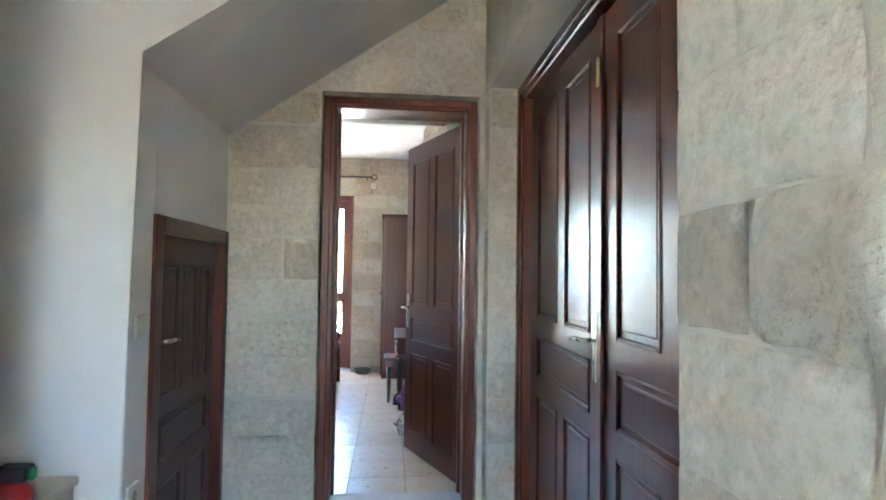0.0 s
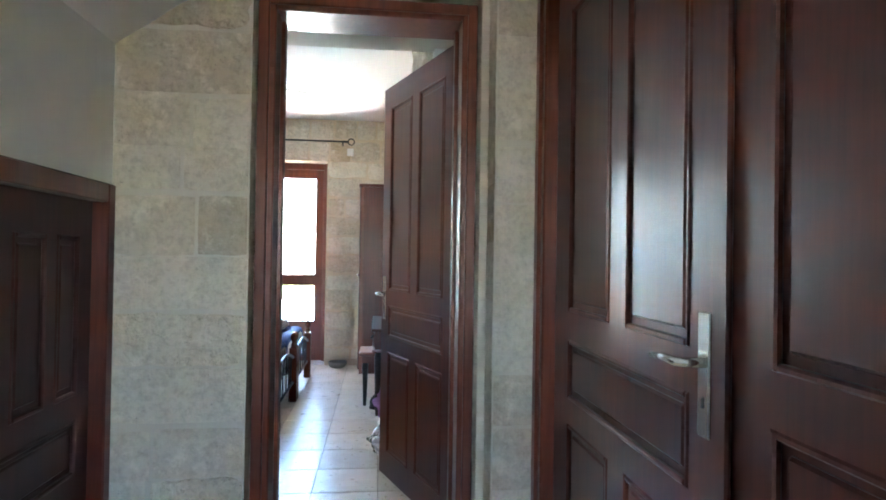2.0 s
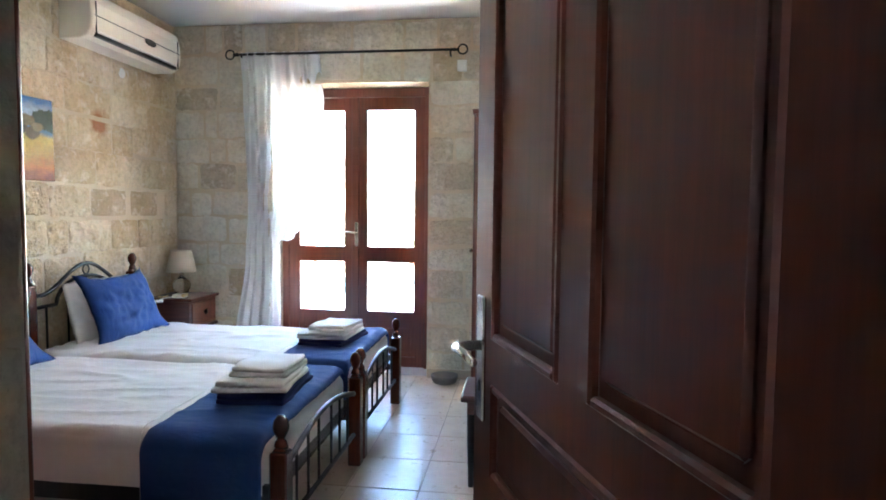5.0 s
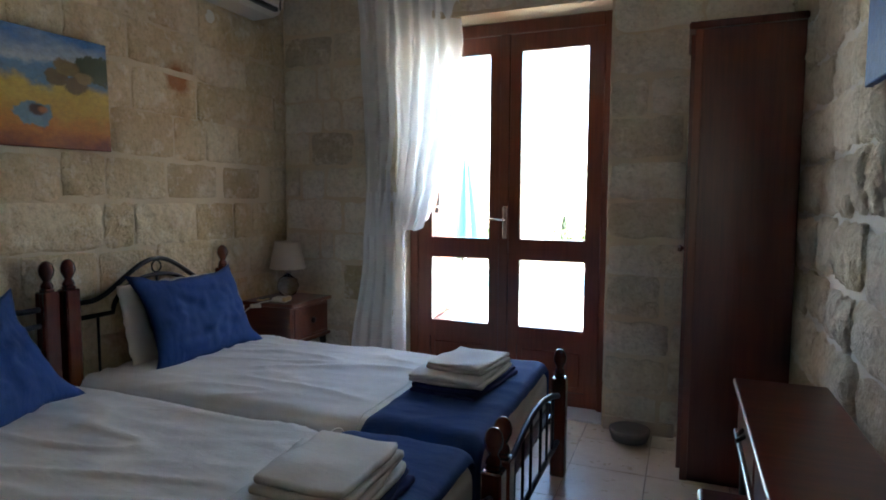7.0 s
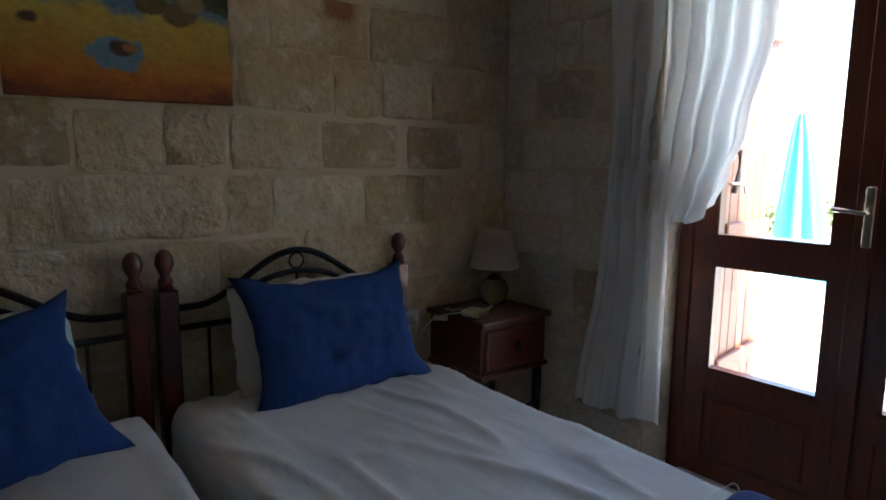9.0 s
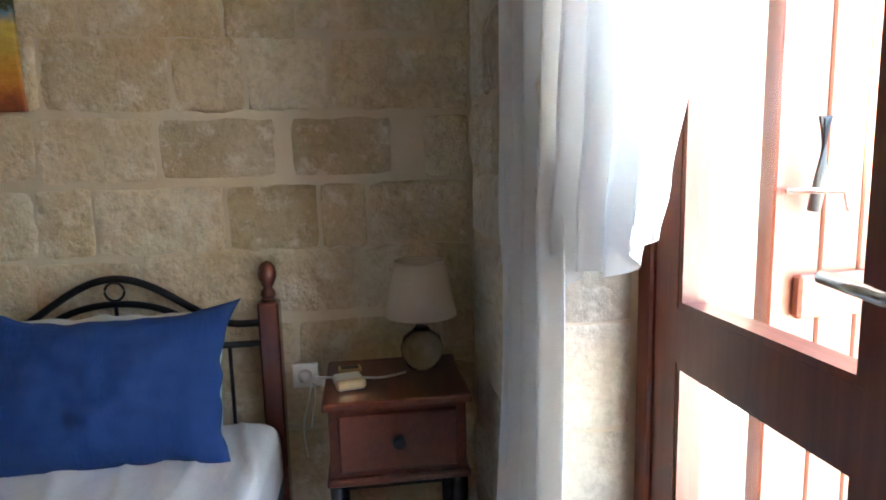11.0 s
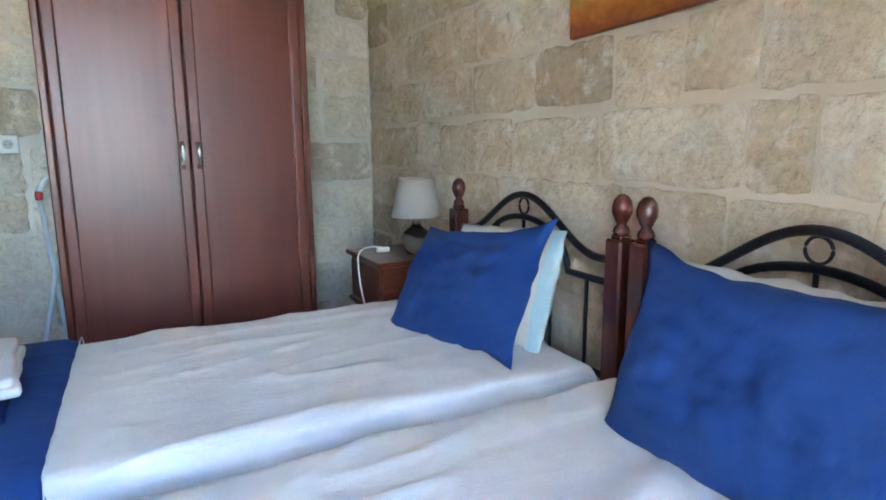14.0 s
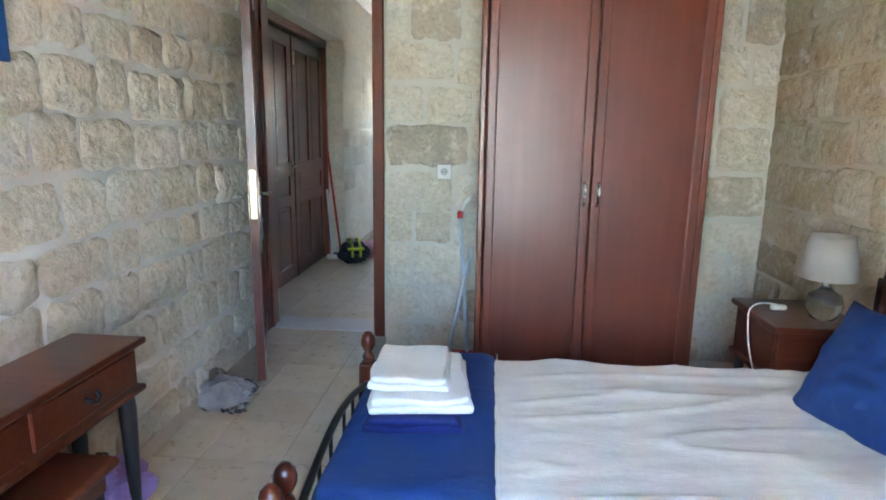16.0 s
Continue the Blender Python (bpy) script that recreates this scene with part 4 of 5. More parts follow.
part("stretcher", boxes((XE - 0.0295, 6.16, 1.50, XE - 0.018, 6.72, 1.93)), POST_WOOD, pe)

ac = thing("air_conditioner", "ivory wall-mounted air conditioner near the ceiling", "air conditioner")
prof = [(-2.445, 2.245), (-2.30, 2.245), (-2.262, 2.262), (-2.235, 2.30), (-2.228, 2.36), (-2.235, 2.45), (-2.255, 2.51), (-2.285, 2.53), (-2.445, 2.53)]
bm = bmesh.new()
lo = [bm.verts.new((x, 6.95, z)) for x, z in prof]
hi = [bm.verts.new((x, 7.86, z)) for x, z in prof]
bm.faces.new(lo); bm.faces.new(hi[::-1])
for i in range(len(prof)):
    j = (i + 1) % len(prof)
    bm.faces.new((lo[i], lo[j], hi[j], hi[i]))
bmesh.ops.bevel(bm, geom=[e for e in bm.edges if abs(e.verts[0].co.y - e.verts[1].co.y) < 0.01], offset=0.012, segments=3, affect="EDGES", profile=0.5)
part("housing", bm, CREAM_PLASTIC, ac)
part("vent_slot", boxes((-2.262, 7.0, 2.262, -2.236, 7.81, 2.282)), DARK_PLASTIC, ac, "dark air outlet slot")
part("flap", boxes((-2.250, 7.0, 2.284, -2.229, 7.81, 2.298), bevel=0.003), WHITE_PLASTIC, ac)
part("panel_joint", boxes((-2.236, 6.97, 2.375, -2.2255, 7.84, 2.379)), DARK_PLASTIC, ac)
part("badge", lathe([(0.05, 0), (0.048, 0.004), (0.03, 0.006)], 24), DARK_PLASTIC, ac, "dark oval badge").matrix_basis = pose(-2.232, 7.5, 2.365, 0, 92, 0) @ Matrix.Diagonal((0.45, 1.3, 1, 1))
for yy in (6.985, 7.82):
    part("end_seam", boxes((-2.2345, yy, 2.27, -2.2268, yy + 0.003, 2.46)), DARK_PLASTIC, ac)
cap = thing("smoke_alarm", "round white plastic alarm on the stone wall", "alarm", (XW + 0.014, 7.50, 2.17))
part("disc", lathe([(0.036, 0), (0.034, 0.006), (0.02, 0.009)], 20), WHITE_PLASTIC, cap).matrix_basis = FACE_E

rod = thing("curtain_rod", "black iron curtain rod with ring finials", "curtain rod")
part("bar", tube([(-1.93, 8.065, 2.43), (-0.21, 8.065, 2.43)], 0.009, 10), IRON, rod, "", True)
for x, s in ((-1.955, -1), (-0.185, 1)):
    part("finial", tube([(x + 0.034 * math.cos(a), 8.065, 2.43 + 0.034 * math.sin(a)) for a in [2 * math.pi * i / 24 for i in range(24)]], 0.006, 8, True), IRON, rod, "iron ring finial", True)
    part("neck", lathe([(0.006, -0.035), (0.014, -0.02), (0.008, -0.012), (0.015, 0.0), (0.008, 0.012), (0.008, 0.03)], 12), IRON, rod, "", True).matrix_basis = pose(x - s * 0.06, 8.065, 2.43, 0, 90, 0)
    part("bracket", tube([(x - s * 0.09, 8.065, 2.42), (x - s * 0.09, 8.09, 2.395), (x - s * 0.09, YN + 0.003, 2.40)], 0.007, 8), IRON, rod, "", True)


def lerp_table(tab, v):
    for (a, p), (b, q) in zip(tab, tab[1:]):
        if v <= b:
            s = (v - a) / (b - a)
            s = s * s * (3 - 2 * s)
            return [x + (y - x) * s for x, y in zip(p, q)]
    return tab[-1][1]


curtain = thing("curtain", "sheer white voile curtain gathered to one side", "curtain")
UPPER = [(0.0, (-1.875, -1.265, 8.065, 0.010)), (0.2, (-1.865, -1.275, 8.085, 0.016)), (0.55, (-1.855, -1.325, 8.10, 0.020)), (0.8, (-1.85, -1.40, 8.105, 0.024)), (0.93, (-1.855, -1.46, 8.105, 0.024)), (1.0, (-1.87, -1.50, 8.11, 0.02))]


def upper(u, v):
    x0, x1, y, amp = lerp_table(UPPER, v)
    hem = 0.95 + 0.13 * u ** 2.2 + 0.015 * math.sin(u * 21) + 0.05 * (1 - u) ** 3
    z = 2.445 + (hem - 2.445) * v
    ph = u * 2 * math.pi * 8.5 + 1.2 * noise.noise(Vector((u * 4, v * 1.5, 2)))
    soft = noise.noise(Vector((u * 3.0, v * 2.2, 5))) * 0.02 * v
    return Vector((x0 + (x1 - x0) * u + 0.008 * math.sin(ph * 0.5 + v * 3), y + (0.135 + 0.03 * v) * u ** 1.5 * min(1, v * 4) + amp * math.sin(ph) + soft, z))


part("gathered_drape", sheet(110, 60, upper), VOILE, curtain, "", True)


def lower(u, v):
    x0, x1, y, amp = lerp_table([(0.0, (-1.845, -1.63, 8.108, 0.014)), (0.35, (-1.865, -1.61, 8.105, 0.014)), (1.0, (-1.955, -1.60, 8.100, 0.016))], v)
    ph = u * 2 * math.pi * 4.5 + noise.noise(Vector((u * 4, v * 2, 9)))
    return Vector((x0 + (x1 - x0) * u, y + 0.055 * u ** 3 + amp * math.sin(ph), 1.25 + (0.25 - 1.25) * v + 0.01 * math.sin(u * 17) * v))


part("hanging_tail", sheet(60, 40, lower), VOILE, curtain, "", True)

# ---------- wardrobe and cabinet ----------
wd = thing("wardrobe", "tall two-door cherry wardrobe against the stone wall", "wardrobe")
WX0, WX1, WY0, WY1, WT = -1.945, -0.935, YS + 0.035, 5.01, 2.06
for nm, b in (("side_panel", (WX0, WY0, 0.0, WX0 + 0.022, WY1, WT)), ("side_panel", (WX1 - 0.022, WY0, 0.0, WX1, WY1, WT)), ("top_panel", (WX0 + 0.022, WY0, WT - 0.022, WX1 - 0.022, WY1, WT)),
              ("back_panel", (WX0 + 0.022, WY0, 0.0, WX1 - 0.022, WY0 + 0.01, WT - 0.022)), ("bottom_panel", (WX0 + 0.022, WY0 + 0.01, 0.06, WX1 - 0.022, WY1 - 0.02, 0.082))):
    part(nm, boxes(b), WARDROBE_WOOD, wd)
part("plinth", boxes((WX0 + 0.022, WY1 - 0.03, 0.0, WX1 - 0.022, WY1 - 0.012, 0.06)), WARDROBE_WOOD, wd)
part("cornice", boxes((WX0 - 0.02, WY0, WT + 0.001, WX1 + 0.02, WY1 + 0.035, WT + 0.04), bevel=0.01, seg=2), WARDROBE_WOOD, wd)
part("corner_strip", boxes((WX0 - 0.001, WY1, 0.0, WX0 + 0.028, WY1 + 0.02, WT), (WX1 - 0.028, WY1, 0.0, WX1 + 0.001, WY1 + 0.02, WT), bevel=0.007, seg=2), FRAME_WOOD, wd)
mid = (WX0 + WX1) / 2
for x0, x1, hx in ((WX0 + 0.031, mid - 0.002, mid - 0.03), (mid + 0.002, WX1 - 0.031, mid + 0.03)):
    dr = part("door", boxes((x0, WY1 + 0.001, 0.065, x1, WY1 + 0.02, WT - 0.005), bevel=0.002), WARDROBE_WOOD, wd)
    part("moulding", boxes((x0, WY1 + 0.0205, 0.065, x0 + 0.045, WY1 + 0.034, WT - 0.005), (x1 - 0.045, WY1 + 0.0205, 0.065, x1, WY1 + 0.034, WT - 0.005), (x0 + 0.046, WY1 + 0.0205, 0.065, x1 - 0.046, WY1 + 0.034, 0.11), (x0 + 0.046, WY1 + 0.0205, WT - 0.05, x1 - 0.046, WY1 + 0.034, WT - 0.005), bevel=0.008, seg=3), WARDROBE_WOOD, dr)
    part("handle", tube([(hx, WY1 + 0.034, 1.10), (hx, WY1 + 0.056, 1.085), (hx, WY1 + 0.06, 1.05), (hx, WY1 + 0.056, 1.015), (hx, WY1 + 0.034, 1.0)], [0.009, 0.008, 0.01, 0.008, 0.009], 10), CHROME, dr, "small satin handle", True)

cb = thing("cabinet", "tall plain mahogany cabinet in the corner", "cabinet")
part("body", boxes((-0.045, 7.66, 0.0, 0.345, 8.11, 1.90), bevel=0.002), DOOR_WOOD, cb)
part("door", boxes((-0.066, 7.675, 0.04, -0.046, 8.095, 1.885), bevel=0.003), DOOR_WOOD, cb)
part("top_moulding", boxes((-0.075, 7.645, 1.901, 0.35, 8.115, 1.93), bevel=0.006), DOOR_WOOD, cb)
part("edge_strip", boxes((-0.050, 7.652, 0.0, -0.02, 7.6595, 1.90), bevel=0.002), FRAME_WOOD, cb)
part("knob", lathe([(0.006, 0), (0.016, 0.014), (0.012, 0.024)], 12), CHROME, cb, "", True).matrix_basis = pose(-0.066, 7.72, 1.0, 0, -90, 0)

# ---------- dressing table and stool ----------
dk = thing("dressing_table", "cherry dressing table with drawers and black legs", "table")
DX0, DX1, DY0, DY1 = 0.11, 0.345, 6.03, 6.97
part("top", boxes((DX0 - 0.02, DY0 - 0.02, 0.632, DX1, DY1 + 0.02, 0.655), bevel=0.008, seg=3), FURN_WOOD, dk)
part("apron", boxes((DX0 + 0.005, DY0 + 0.01, 0.50, DX1 - 0.005, DY1 - 0.01, 0.631)), FURN_WOOD, dk)
part("lower_moulding", boxes((DX0 - 0.014, DY0 - 0.012, 0.478, DX1, DY1 + 0.012, 0.499), bevel=0.008, seg=3), FURN_WOOD, dk)
for y0, y1 in ((DY0 + 0.03, DY0 + 0.455), (DY0 + 0.485, DY1 - 0.03)):
    dr = part("drawer", boxes((DX0 - 0.006, y0, 0.512, DX0 + 0.0045, y1, 0.622), bevel=0.004), FURN_WOOD, dk)
    part("pull", tube([(DX0 - 0.006, (y0 + y1) / 2 - 0.025, 0.575), (DX0 - 0.022, (y0 + y1) / 2 - 0.02, 0.56), (DX0 - 0.024, (y0 + y1) / 2, 0.55), (DX0 - 0.022, (y0 + y1) / 2 + 0.02, 0.56), (DX0 - 0.006, (y0 + y1) / 2 + 0.025, 0.575)], 0.006, 8), IRON, dr, "black drop pull", True)
for x in (DX0 + 0.03, DX1 - 0.03):
    for y in (DY0 + 0.035, DY1 - 0.035):
        part("leg", lathe([(0.013, 0.0), (0.017, 0.06), (0.024, 0.30), (0.027, 0.43), (0.022, 0.478)], 14, (x, y, 0)), BLACK_WOOD, dk, "black tapered leg", True)
st = thing("stool", "low cherry stool with black legs under the table", "stool", (0.15, 6.50, 0))
part("seat", boxes((-0.16, -0.17, 0.40, 0.16, 0.17, 0.43), bevel=0.012, seg=3), FURN_WOOD, st)
part("apron", boxes((-0.13, -0.14, 0.34, 0.13, 0.14, 0.399)), FURN_WOOD, st)
for x in (-0.11, 0.11):
    for y in (-0.12, 0.12):
        part("leg", lathe([(0.013, 0.0), (0.02, 0.2), (0.022, 0.339)], 12, (x, y, 0)), BLACK_WOOD, st, "", True)


def crumpled(name, material, size, at, label, category, seed, rough=0.25, flat=True):
    bm = bmesh.new()
    bmesh.ops.create_icosphere(bm, subdivisions=4, radius=1)
    for v in bm.verts:
        d = v.co.normalized()
        f = 1 + rough * noise.noise(d * 1.6 + Vector((seed, 0, 0))) + rough * 0.6 * abs(noise.noise(d * 4.2 + Vector((0, seed, 0)))) - 0.12 * abs(noise.noise(d * 9 + Vector((0, 0, seed))))
        v.co = Vector((d.x * size[0] * f, d.y * size[1] * f, max(-size[2] * 0.85, d.z * size[2] * f)))
    ob = link_mesh(name, bm, material, smooth=not flat)
    ob.matrix_basis = pose(at[0], at[1], at[2] + size[2] * 0.85, 0, 0, seed * 20)
    return tagged(ob, label, category)


cbag = thing("plastic_bag", "crumpled clear plastic bag with paper on the floor", "bag")
for nm, mt, sz, off, sd in (("film", BAG_FILM, (0.10, 0.15, 0.085), 0.0, 3.0), ("contents", cloth_mat("grey_paper", (0.52, 0.51, 0.52), 90), (0.08, 0.125, 0.065), 0.004, 5.0)):
    o = crumpled(nm, mt, sz, (0.245, 5.17, off), "", "", sd, 0.45)
    o.parent = cbag
crumpled("shopping_bag", PURPLE, (0.10, 0.13, 0.12), (0.24, 6.06, 0.0), "crumpled lilac plastic bag under the dressing table", "bag", 7.0, 0.5)
crumpled("shoe_bag", BLACK_CLOTH, (0.12, 0.16, 0.06), (0.20, 6.28, 0.0), "black cloth bag on the floor under the table", "bag", 9.0, 0.3)
hdl = thing("bag_handle", "brown loop handle standing from the lilac bag", "handle", (0.26, 6.06, 0.0))
part("loop", tube([(0.0, -0.05, 0.18), (0.0, -0.04, 0.235), (0.0, 0.0, 0.26), (0.0, 0.04, 0.235), (0.0, 0.05, 0.18)], 0.006, 8), BARK, hdl, "", True)

bowl = thing("stone_bowl", "rough grey stone bowl on the floor by the door", "bowl", (-0.285, 8.0, 0))
part("bowl", lathe([(0.055, 0.0), (0.085, 0.012), (0.098, 0.05), (0.10, 0.066), (0.085, 0.066), (0.07, 0.03), (0.01, 0.024)], 22), plaster_mat("grey_stone", (0.20, 0.19, 0.17), (0.30, 0.28, 0.25), 0.9, 60), bowl, "", True)

# ---------- brooms and dustpan by the wardrobe ----------
br = thing("broom", "white-handled broom with black brush leaning on the wall", "broom")
part("handle", tube([(-0.775, 4.62, 0.09), (-0.885, 4.49, 0.62)], 0.011, 10), ALU, br, "", True)
part("brush", boxes((-0.86, 4.59, 0.0, -0.70, 4.66, 0.075), bevel=0.012), DARK_PLASTIC, br, "black bristle head")
part("grip", tube([(-0.885, 4.49, 0.62), (-0.895, 4.48, 0.68)], 0.014, 10), WHITE_PLASTIC, br, "", True)
dp = thing("dustpan", "long-handled red dustpan beside the broom", "dustpan")
part("pan", boxes((-0.925, 4.52, 0.0, -0.80, 4.68, 0.012), (-0.925, 4.51, 0.0, -0.80, 4.525, 0.09), (-0.925, 4.52, 0.0, -0.915, 4.68, 0.05), (-0.81, 4.52, 0.0, -0.80, 4.68, 0.05), bevel=0.004), RED_PLASTIC, dp, "red plastic pan")
part("handle", tube([(-0.885, 4.52, 0.085), (-0.83, 4.49, 0.86)], 0.011, 10), ALU, dp, "", True)
part("collar", lathe([(0.015, 0), (0.017, 0.02), (0.014, 0.04)], 12, (-0.829, 4.489, 0.85)), RED_PLASTIC, dp, "red collar", True)
part("hook", tube([(-0.829, 4.489, 0.885), (-0.85, 4.487, 0.93), (-0.885, 4.485, 0.965)], 0.014, 10), WHITE_PLASTIC, dp, "white hooked grip", True)

# ---------- ceiling fan ----------
fan = thing("ceiling_fan", "white four-blade ceiling fan at rest", "ceiling fan", (-0.95, 6.25, 0))
part("canopy", lathe([(0.03, 2.60), (0.07, 2.63), (0.075, 2.679)], 22), WHITE_PLASTIC, fan, "", True)
part("motor", lathe([(0.03, 2.43), (0.085, 2.445), (0.105, 2.48), (0.105, 2.53), (0.08, 2.57), (0.03, 2.60)], 26), WHITE_PLASTIC, fan, "", True)
part("light_bowl", lathe([(0.01, 2.355), (0.06, 2.37), (0.085, 2.405), (0.08, 2.43)], 24), glass_mat("opal_glass", (0.95, 0.95, 0.92), 0.5), fan, "opal glass bowl", True)
for k in range(4):
    bl = part("blade", boxes((0.16, -0.055, -0.004, 0.56, 0.055, 0.004), bevel=0.003), WHITE_PLASTIC, fan)
    bl.matrix_basis = pose(0, 0, 2.515, 0, 0, 28 + 90 * k) @ pose(0, 0, 0, 9, 0, 0)
    arm = part("blade_arm", boxes((0.09, -0.014, -0.009, 0.19, 0.014, -0.0045), bevel=0.002), WHITE_PLASTIC, fan)
    arm.matrix_basis = pose(0, 0, 2.515, 0, 0, 28 + 90 * k)
for dx in (-0.03, 0.035):
    part("pull_cord", tube([(dx, -0.075, 2.44), (dx, -0.078, 2.24)], 0.0018, 6), WHITE_PLASTIC, fan, "", True)
    part("cord_bead", lathe([(0.002, 2.215), (0.006, 2.225), (0.002, 2.24)], 8, (dx, -0.078, 0)), WHITE_PLASTIC, fan, "", True)

# ---------- hall things ----------
bx = thing("low_chest", "low beige board chest by the stair wall", "chest", (-1.16, 2.47, 0))
part("carcass", boxes((-0.24, -0.17, 0.0, 0.225, 0.17, 0.55), bevel=0.004), BEIGE_BOARD, bx)
part("lid", boxes((-0.25, -0.18, 0.551, 0.235, 0.18, 0.578), bevel=0.004), BEIGE_BOARD, bx)
bt = thing("spray_bottle", "red bottle with black and green cap on the chest", "bottle", (-1.0, 2.44, 0.578))
part("body", lathe([(0.045, 0), (0.05, 0.01), (0.05, 0.03), (0.032, 0.05), (0.028, 0.055)], 22), RED_PLASTIC, bt, "", True)
part("cap", boxes((-0.04, -0.03, 0.056, 0.045, 0.03, 0.10), bevel=0.01, seg=2), DARK_PLASTIC, bt, "black cap")
part("trigger", boxes((0.046, -0.012, 0.06, 0.058, 0.012, 0.095), bevel=0.004), GREEN_PLASTIC, bt, "green trigger")
hb = thing("broom", "maroon-handled broom leaning in the door niche", "broom")
part("handle", tube([(0.56, 1.74, 0.06), (0.70, 1.675, 1.12)], 0.012, 10), RED_PLASTIC, hb, "", True)
part("brush", boxes((0.50, 1.69, 0.0, 0.66, 1.77, 0.06), bevel=0.01), DARK_PLASTIC, hb)
hm = thing("mop", "white-handled mop leaning in the door niche", "mop")
part("handle", tube([(0.64, 1.78, 0.05), (0.71, 1.685, 0.72)], 0.011, 10), ALU, hm, "", True)
part("head", boxes((0.58, 1.75, 0.0, 0.70, 1.81, 0.05), bevel=0.012), TOWEL, hm)
bg = thing("tool_bag", "black nylon bag with yellow straps on the floor", "bag", (0.385, 1.90, 0.0), 20)
o = crumpled("body", BLACK_CLOTH, (0.17, 0.14, 0.115), (0, 0, 0), "", "", 2.0, 0.25)
o.parent = bg
for k, dx in enumerate((-0.05, 0.03)):
    part("strap", tube([(dx, 0.145, 0.08), (dx, 0.125, 0.20), (dx + 0.01, 0.03, 0.245), (dx + 0.02, -0.08, 0.22)], 0.014, 8), YELLOW_PLASTIC, bg, "yellow-green strap", True)
part("buckle", boxes((-0.09, 0.118, 0.15, 0.08, 0.155, 0.175), bevel=0.006), YELLOW_PLASTIC, bg)
crumpled("pink_cloth", PINK_CLOTH, (0.10, 0.10, 0.09), (0.30, 1.62, 0.0), "crumpled pink cloth behind the black bag", "cloth", 4.0, 0.35)

# ---------- terrace, pool, garden ----------
structure(link_mesh("ground", boxes((-400, -400, -0.4, 400, 900, -0.22)), EARTH), "dry open ground reaching the horizon")
structure(link_mesh("pavement", boxes((-9, YN + 0.43, -0.3, 9, 12.8, -0.03), (-9, 12.8, -0.3, -3.6, 15.2, -0.03), (4.4, 12.8, -0.3, 9, 15.2, -0.03), (-9, 15.2, -0.3, 9, 16.2, -0.03)), TERRACE), "pale sunlit stone terrace round the pool")
# Unseen slab added to bounce daylight up to the hall opening.
structure(link_mesh("pavement", boxes((-2.5, -4.5, -0.3, 2.5, HALL_S - 0.2, -0.03)), TERRACE), "added unseen pale slab that bounces light into the hall")
structure(link_mesh("water", boxes((-3.6, 12.8, -0.21, 4.4, 15.2, -0.12)), WATER), "turquoise swimming pool water")
pr = thing("parasol", "closed light blue parasol on the terrace", "parasol", (-2.62, 12.0, -0.03))
part("pole", tube([(0, 0, 0.05), (0, 0, 1.9)], 0.02, 10), ALU, pr, "", True)
part("base", lathe([(0.22, 0), (0.22, 0.05), (0.05, 0.08)], 20), TERRACE, pr)


def folds(u, v):
    a = 2 * math.pi * u
    r = (0.03 + 0.15 * v ** 0.8) * (1 + 0.3 * math.sin(8 * a + v))
    return Vector((r * math.cos(a) + 0.08 * v, r * math.sin(a), 1.75 - 1.1 * v))


part("canopy", sheet(65, 14, folds), PARASOL_BLUE, pr, "folded blue canvas", True)


def shrub(name, at, rad, height, leaf, n, seed, label, category, trunk=0.0):
    rnd = random.Random(seed)
    t = thing(name, label, category, at)
    part("trunk", tube([(0, 0, 0), (0.03, 0.02, height * 0.3), (0.0, 0.05, height * 0.6)], [0.07 * rad + 0.02, 0.05 * rad + 0.015, 0.02], 8), BARK, t, "", True)
    verts, faces = [], []
    lumps = [(rnd.uniform(-0.6, 0.6) * rad, rnd.uniform(-0.6, 0.6) * rad, rnd.uniform(0.3, 0.85) * height, rnd.uniform(0.35, 0.6)) for _ in range(9)]
    for _ in range(n):
        lx, ly, lz, lr = rnd.choice(lumps)
        d = Vector((rnd.gauss(0, 1), rnd.gauss(0, 1), rnd.gauss(0, 1))).normalized() * rnd.uniform(0.5, 1.0) ** 0.5
        if category == "cypress":
            hgt = rnd.uniform(0.05, 1)
            rr = rad * (1 - hgt) ** 0.7 * rnd.uniform(0.4, 1)
            an = rnd.uniform(0, 6.28)
            c = Vector((rr * math.cos(an), rr * math.sin(an), hgt * height))
        else:
            c = Vector((lx + d.x * lr * rad, ly + d.y * lr * rad, max(0.05, lz + d.z * lr * height * 0.45)))
        a = Vector((rnd.gauss(0, 1), rnd.gauss(0, 1), rnd.gauss(0, 1))).normalized() * leaf
        b = a.orthogonal().normalized() * leaf * 0.5
        i = len(verts)
        verts += [c - a, c + b, c + a, c - b]
        faces.append((i, i + 1, i + 2, i + 3))
    me = bpy.data.meshes.new("crown")
    me.from_pydata(verts, [], faces)
    me.materials.append(LEAF_DARK if category == "cypress" else LEAF)
    c = new("crown", me)
    c.parent = t
    return t


rs = random.Random(4)
for i in range(13):
    shrub("shrub", (-9.5 + i * 1.6 + rs.uniform(-0.4, 0.4), 18.0 + rs.uniform(0, 3.5), -0.22), rs.uniform(0.9, 1.3), rs.uniform(0.62, 0.95), 0.06, 900, 20 + i, "loose green shrub beyond the pool", "shrub")
shrub("cypress", (-3.25, 22, -0.22), 0.17, 1.0, 0.05, 900, 50, "slim dark cypress beyond the pool", "cypress")

# ---------- stones of the walls ----------
rng = random.Random(12)


